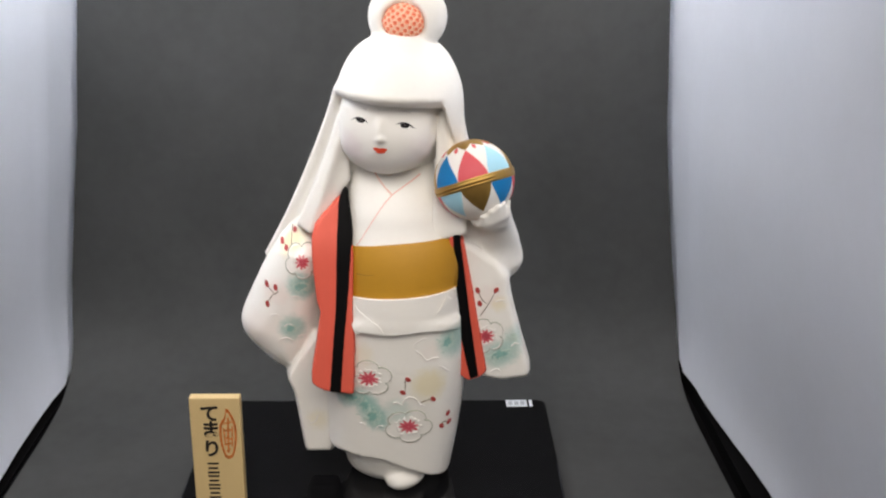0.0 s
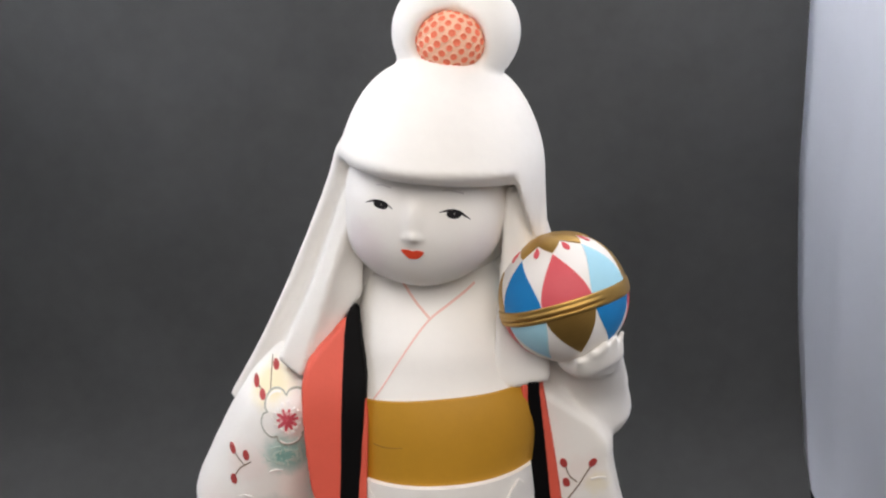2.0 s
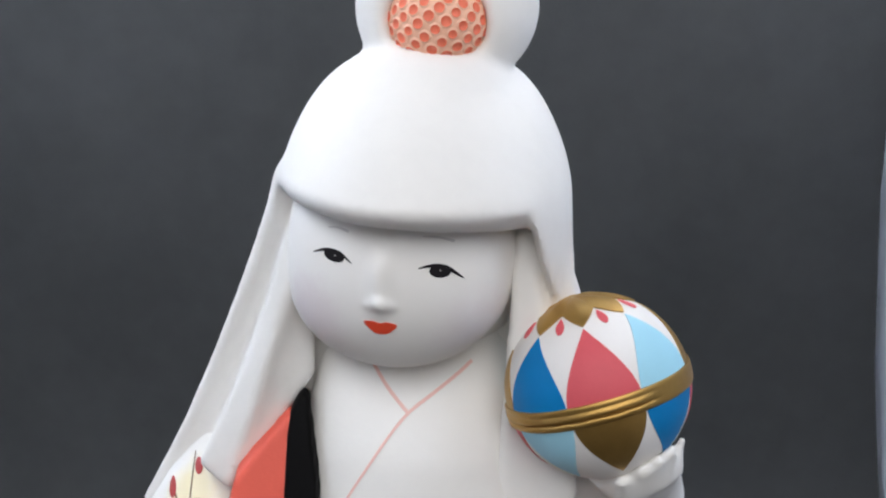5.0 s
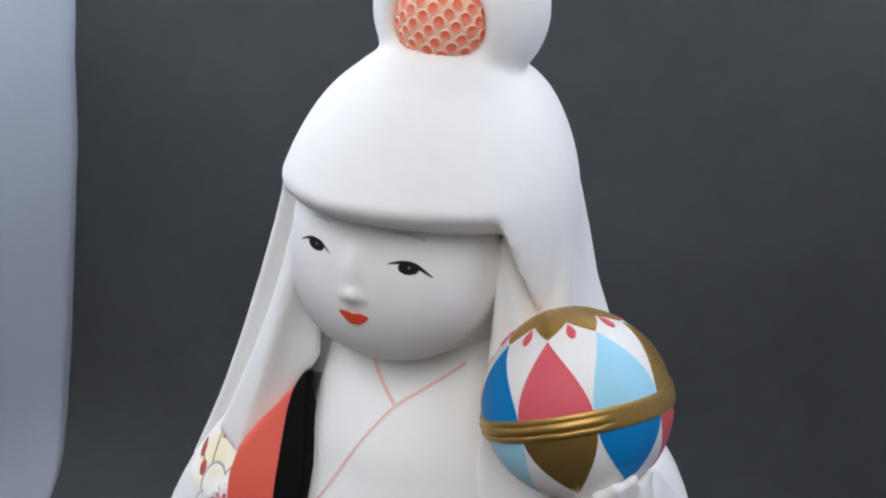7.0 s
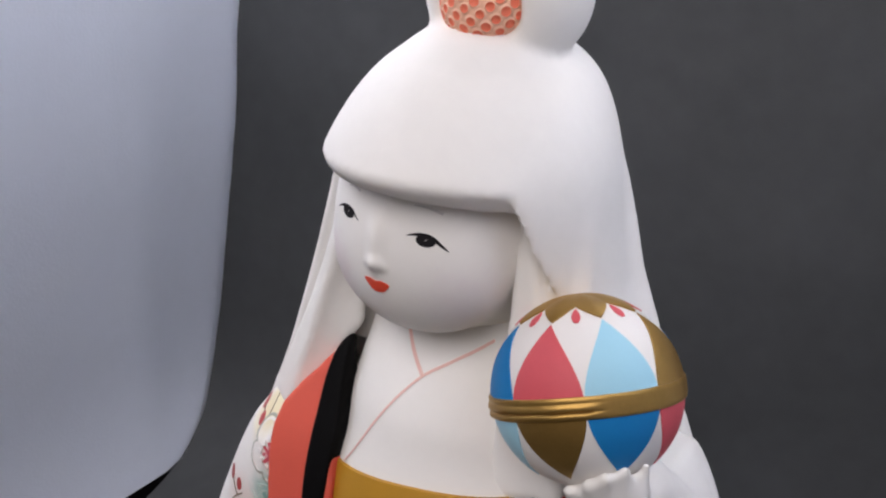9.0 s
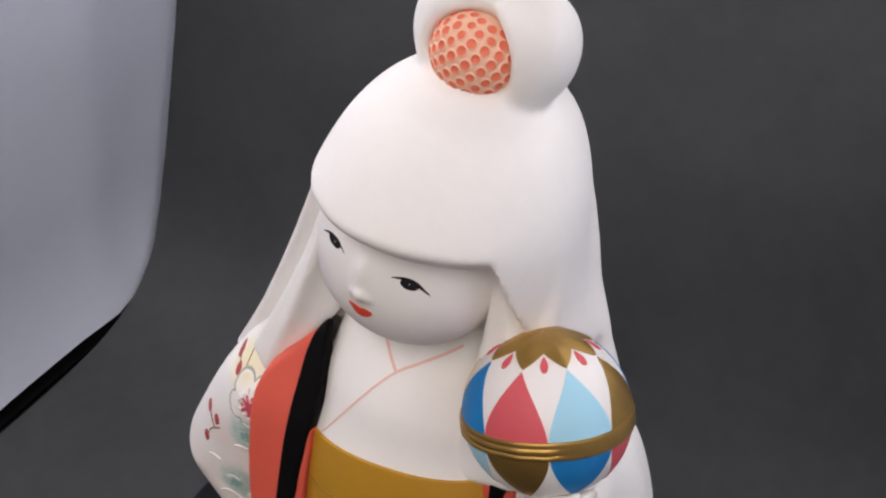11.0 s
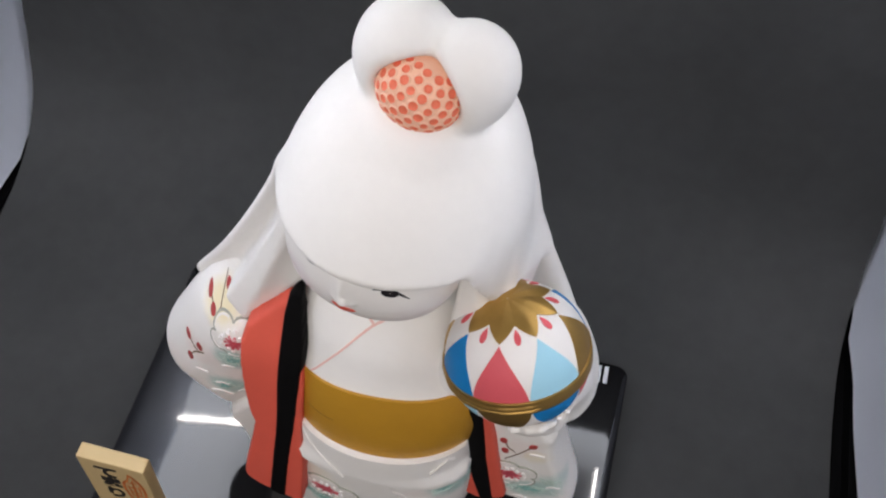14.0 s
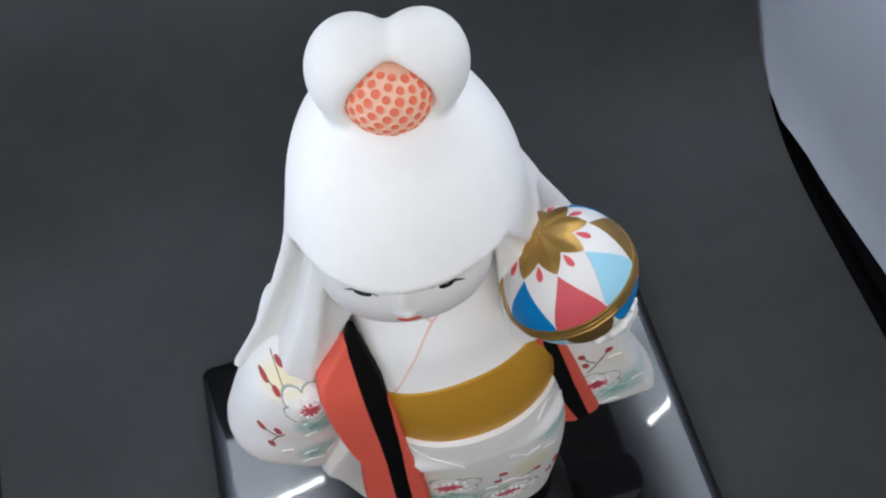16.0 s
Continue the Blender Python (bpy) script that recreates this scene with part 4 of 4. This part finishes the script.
    berries(body, [[(0.0483, 0.0545), (0.0505, 0.0565), (0.0535, 0.0545)]], [(0.0530, 0.0625, -20), (0.0486, 0.0535, 30), (0.0538, 0.0548, -30)])
    # small embossed clouds
    for pts in (((-0.0680, 0.1286), (-0.0652, 0.1297), (-0.0620, 0.1291)), ((-0.0536, 0.1423), (-0.0511, 0.1434), (-0.0480, 0.1430)), ((-0.0631, 0.1094), (-0.0609, 0.1116), (-0.0571, 0.1122), (-0.0530, 0.1088)),
                ((-0.0501, 0.1126), (-0.0475, 0.1134), (-0.0448, 0.1112)), ((-0.0589, 0.1211), (-0.0557, 0.1229), (-0.0528, 0.1214)), ((0.0300, 0.1178), (0.0314, 0.1206), (0.0345, 0.1227), (0.0378, 0.1232)),
                ((0.0309, 0.1146), (0.0346, 0.1121), (0.0384, 0.1073), (0.0422, 0.1086), (0.0460, 0.1082)), ((0.0474, 0.1019), (0.0507, 0.0990), (0.0530, 0.0965)), ((0.0155, 0.0750), (0.0180, 0.0760), (0.0211, 0.0738)),
                ((0.0217, 0.0741), (0.0236, 0.0786), (0.0274, 0.0800), (0.0311, 0.0779), (0.0337, 0.0732)), ((0.0340, 0.0731), (0.0356, 0.0735), (0.0371, 0.0724)), ((-0.0083, 0.0580), (-0.0048, 0.0580), (-0.0043, 0.0529)),
                ((0.0037, 0.0550), (0.0060, 0.0572), (0.0085, 0.0567)), ((0.0849, 0.1412), (0.0880, 0.1422), (0.0910, 0.1419)), ((0.0966, 0.1078), (0.0990, 0.1103), (0.1023, 0.1093)), ((0.0830, 0.0885), (0.0865, 0.0905), (0.0900, 0.0890)),
                ((-0.0460, 0.0480), (-0.0440, 0.0455), (-0.0405, 0.0470), (-0.0385, 0.0520))):
        body.line(curve(pts, 4), 0.0008, M_BALL, 0.0006, lift=0.0006, sink=0.0004, cell=0.004)

    # coat edges, each with a raised black stripe
    right = curve([(0.0510, 0.1910), (0.0540, 0.15), (0.0570, 0.115), (0.0612, 0.0835)], 5) + curve([(0.067, 0.0825), (0.077, 0.086), (0.0805, 0.0905)], 4) + curve([(0.0765, 0.115), (0.0700, 0.15), (0.0610, 0.1910)], 5)
    stripe_l = curve([(-0.0146, 0.2175), (-0.0172, 0.2185), (-0.0208, 0.2125), (-0.0222, 0.20), (-0.0225, 0.18), (-0.0226, 0.1439), (-0.0244, 0.1203), (-0.0275, 0.0863)], 6) + curve([(-0.0186, 0.0855), (-0.0156, 0.1212), (-0.0134, 0.1448), (-0.0118, 0.176), (-0.0114, 0.1915), (-0.0134, 0.206)], 6)
    stripe_r = curve([(0.0535, 0.1908), (0.0570, 0.15), (0.0615, 0.115), (0.0680, 0.0840)], 5) + curve([(0.0750, 0.0862), (0.0710, 0.115), (0.0660, 0.15), (0.0595, 0.1908)], 5)

    bend = np.array(curve([(0.075, -0.0380), (0.09, -0.0365), (0.12, -0.0315), (0.147, -0.0262), (0.170, -0.0215), (0.185, -0.0172), (0.20, -0.0100), (0.212, -0.0035), (0.2260, 0.0045)], 8))

    def thin(z):
        return np.interp(z, (0.185, 0.215), (0.010, 0.003))

    def left_depth(x, z):
        return thin(z) + np.interp(z, bend[:, 0], bend[:, 1]) + 0.12 * (-0.02 - x)

    def right_depth(x, z):
        return 0.010 - 0.0145 + 0.06 * (x - 0.052) + 0 * z

    for a, b, up, material, rim in ((left_out[::2] + left_in[::2], right[::2], 0.0, M_RED, 0.0011), (stripe_l, stripe_r, 0.0010, M_BLACK, 0.0009)):
        lapel = Clay((-0.050, -0.052, 0.075), (0.090, 0.020, 0.232), 0.0008)
        lapel.pillow(a, lambda x, z: left_depth(x, z) - up, thin, rim, 0.0)
        lapel.pillow(b, lambda x, z: right_depth(x, z) - up, 0.010, rim, 0.0)
        v, q = lapel.skin(4)
        body.add(v, q, material)
    v, q = hair.skin(3)
    body.add(v, q, M_BISQUE)
    # dotted knot between the lobes of the bun
    c, rad = Vector((0.0228, 0.0176, 0.3236)), (0.0135, 0.0112, 0.0120)
    knot = Clay((0.0, -0.01, 0.295), (0.045, 0.04, 0.35), 0.0008)
    knot.ball(c, rad, 0, -16)
    v, q = knot.skin()
    body.add(v, q, M_PEACH)
    rng = random.Random(4)
    turn = Matrix.Rotation(radians(-16), 3, "Z")
    count = 150
    for j in range(count):
        up = 1 - 2 * (j + 0.5) / count
        az = j * math.pi * (3 - math.sqrt(5))
        if up > -0.9 and math.cos(az) > -0.25:
            d = Vector((math.sin(az) * math.sqrt(1 - up * up) * rad[0], -math.cos(az) * math.sqrt(1 - up * up) * rad[1], up * rad[2]))
            nor = Vector((d.x / rad[0] ** 2, d.y / rad[1] ** 2, d.z / rad[2] ** 2)).normalized()
            u = nor.cross(Vector((0, 0, 1))).normalized()
            w = u.cross(nor)
            r = rng.uniform(0.00102, 0.00124)
            rings = [(r * 1.7, -0.0001), (r * 1.25, 0.00040), (r * 0.95, 0.00012)]
            pts = [c + turn @ (d + nor * h + (u * math.cos(a) + w * math.sin(a)) * q) for q, h in rings for a in (2 * math.pi * k / 9 for k in range(9))] + [c + turn @ (d + nor * 0.00006)]
            body.add(pts[:18], [(k, (k + 1) % 9, 9 + (k + 1) % 9, 9 + k) for k in range(9)], M_PEACH)
            body.add(pts[9:], [(k, (k + 1) % 9, 9 + (k + 1) % 9, 9 + k) for k in range(9)] + [(9 + k, 9 + (k + 1) % 9, 18) for k in range(9)], M_CORAL)
    temari(body)
    # the body stands a little aside and forward of the head
    for i, (x, y, z) in enumerate(body.v):
        low = min(1.0, max(0.0, (0.195 - z) / 0.06))
        body.v[i] = (x - 0.0019 * low, y - 0.0022 * low * smoothstep(-0.03, 0.03, x), z)
    ob = link_mesh("doll", body.v, body.f, body.mats, body.m, sharp=50)
    tagged(ob, "white clay girl doll in painted kimono holding a ball", "doll")


M_CREASE_SHADE = mat("sash_crease_shade", (0.30, 0.145, 0.014), 0.6, 0.05, 50)
doll()


# ---------------------------------------------------------------- stand, plaque, sticker
def stand():
    """A board whose top rolls off gently towards rounded edges."""
    x0, x1, y0, y1 = -0.1375, 0.1352, -0.100, 0.1150
    bm = bmesh.new()
    rings = []
    for inset, z in ((0.0004, FLOOR_Z + 0.0005), (0.0, FLOOR_Z + 0.002), (0.0, -0.0030), (0.0003, -0.0016), (0.0010, -0.0008), (0.0020, -0.0004), (0.0036, -0.00018), (0.006, -0.00006), (0.009, 0.0), (0.03, 0.0)):
        r = 0.0065 + 0.25 * inset
        ring = []
        for cx, cy, a0 in ((x1 - inset - r, y1 - inset - r, 0), (x0 + inset + r, y1 - inset - r, 90), (x0 + inset + r, y0 + inset + r, 180), (x1 - inset - r, y0 + inset + r, 270)):
            for k in range(7):
                a = radians(a0 + 15 * k)
                ring.append(bm.verts.new((cx + r * math.cos(a), cy + r * math.sin(a), z)))
        rings.append(ring)
    n = len(rings[0])
    for a, b in zip(rings, rings[1:]):
        for i in range(n):
            bm.faces.new((a[i], a[(i + 1) % n], b[(i + 1) % n], b[i]))
    bm.faces.new(rings[-1])
    bm.faces.new(rings[0][::-1])
    bm.transform(Matrix.Rotation(radians(-1.0), 4, "Z"))
    tagged(part("display_stand", bm, M_LACQUER, smooth=True), "glossy black lacquer board under the doll", "display stand")


def glyph(name, text, x, z, size, depth, parent, material):
    cu = bpy.data.curves.new(name, "FONT")
    cu.body, cu.size, cu.extrude, cu.align_x, cu.align_y = text, size, depth, "CENTER", "CENTER"
    cu.offset = 0.00038
    tmp = new(name + "_curve", cu)
    dg = bpy.context.evaluated_depsgraph_get()
    me = bpy.data.meshes.new_from_object(tmp.evaluated_get(dg))
    bpy.data.objects.remove(tmp)
    me.materials.clear()
    me.materials.append(material)
    me.transform(Matrix.Translation((x, -0.0002, z)) @ Matrix.Rotation(radians(90), 4, "X"))
    ob = new(name, me)
    ob.parent = parent
    return tagged(ob, label="black brushed character " + text)


def plaque():
    w, h, t = 0.0336, 0.0868, 0.0075
    base = new("name_plaque")
    base.matrix_world = pose(-0.1048, -0.0470, 0, -2.5, 0, -1.0)
    tagged(base, "light wooden name plaque with brushed black writing", "plaque")
    part("board", box_bm((-w / 2, 0, 0), (w / 2, t, h), 0.0006), M_WOOD, base)
    for ch, z in (("て", 0.0750), ("ま", 0.0632), ("り", 0.0490)):
        glyph("character", ch, -0.0035, z, 0.0132, 0.0002, base, M_INK)
    for z in (0.0350, 0.0255, 0.0160):
        for dx, dz, a, b in ((0, 0.0035, 0.0075, 0.0013), (0, 0.0, 0.0065, 0.0013), (0, -0.0033, 0.008, 0.0013)):
            part("ink_bar", box_bm((-0.0035 + dx - a / 2, -0.0003, z + dz - b / 2), (-0.0035 + dx + a / 2, 0.0004, z + dz + b / 2)), M_INK, base)
    flame = curve([(0.0, 0.019), (0.005, 0.009), (0.0055, -0.004), (0.0025, -0.0165), (-0.0025, -0.0175), (-0.0055, -0.006), (-0.0055, 0.006), (-0.002, 0.0125)], 5, True)
    bm = bmesh.new()
    outer = [bm.verts.new((0.0080 + x, -0.0002, 0.0605 + z)) for x, z in flame]
    inner = [bm.verts.new((0.0080 + x * 0.74, -0.0002, 0.0602 + z * 0.86)) for x, z in flame]
    n = len(flame)
    fs = [bm.faces.new((outer[i], outer[(i + 1) % n], inner[(i + 1) % n], inner[i])) for i in range(n)]
    for x0, z0, x1, z1, wd in ((-0.0025, 0.008, 0.0028, 0.0095, 0.0011), (-0.003, 0.003, 0.003, 0.0035, 0.0012), (-0.003, -0.002, 0.0025, -0.0035, 0.0011), (-0.0025, -0.0075, 0.002, -0.0065, 0.0012), (-0.0018, -0.0125, 0.0012, -0.0105, 0.0010), (0.0005, 0.0125, -0.0005, -0.0135, 0.0012), (-0.0028, 0.005, -0.0022, -0.008, 0.0009), (0.0030, 0.006, 0.0022, -0.009, 0.0009)):
        d = Vector((x1 - x0, z1 - z0)).normalized()
        ox, oz = -d.y * wd / 2, d.x * wd / 2
        fs.append(bm.faces.new([bm.verts.new((0.0080 + a, -0.00025, 0.0602 + b)) for a, b in ((x0 + ox, z0 + oz), (x1 + ox, z1 + oz), (x1 - ox, z1 - oz), (x0 - ox, z0 - oz))]))
    bmesh.ops.solidify(bm, geom=fs, thickness=0.0003)
    part("seal", bm, M_SEAL, base, "orange stamped flame-shaped seal")


def sticker():
    st = new("sticker")
    st.location = (0.1152, 0.1040, 0.0002)
    tagged(st, "small white printed sticker on the black board", "sticker")
    part("paper", box_bm((-0.0115, -0.0055, 0), (0.0058, 0.0055, 0.0003)), M_STICKER, st)
    part("end_paper", box_bm((0.0075, -0.0055, 0), (0.0100, 0.0055, 0.0003)), M_STICKER, st)
    for x in (-0.0080, -0.0030, 0.0020):
        part("print_bar", box_bm((x - 0.0016, -0.003, 0.0003), (x + 0.0016, 0.003, 0.0005)), M_SEALGREY, st)


M_SEALGREY = mat("print_grey", (0.40, 0.42, 0.45), 0.6, 0.1, 300)
stand()
plaque()
sticker()
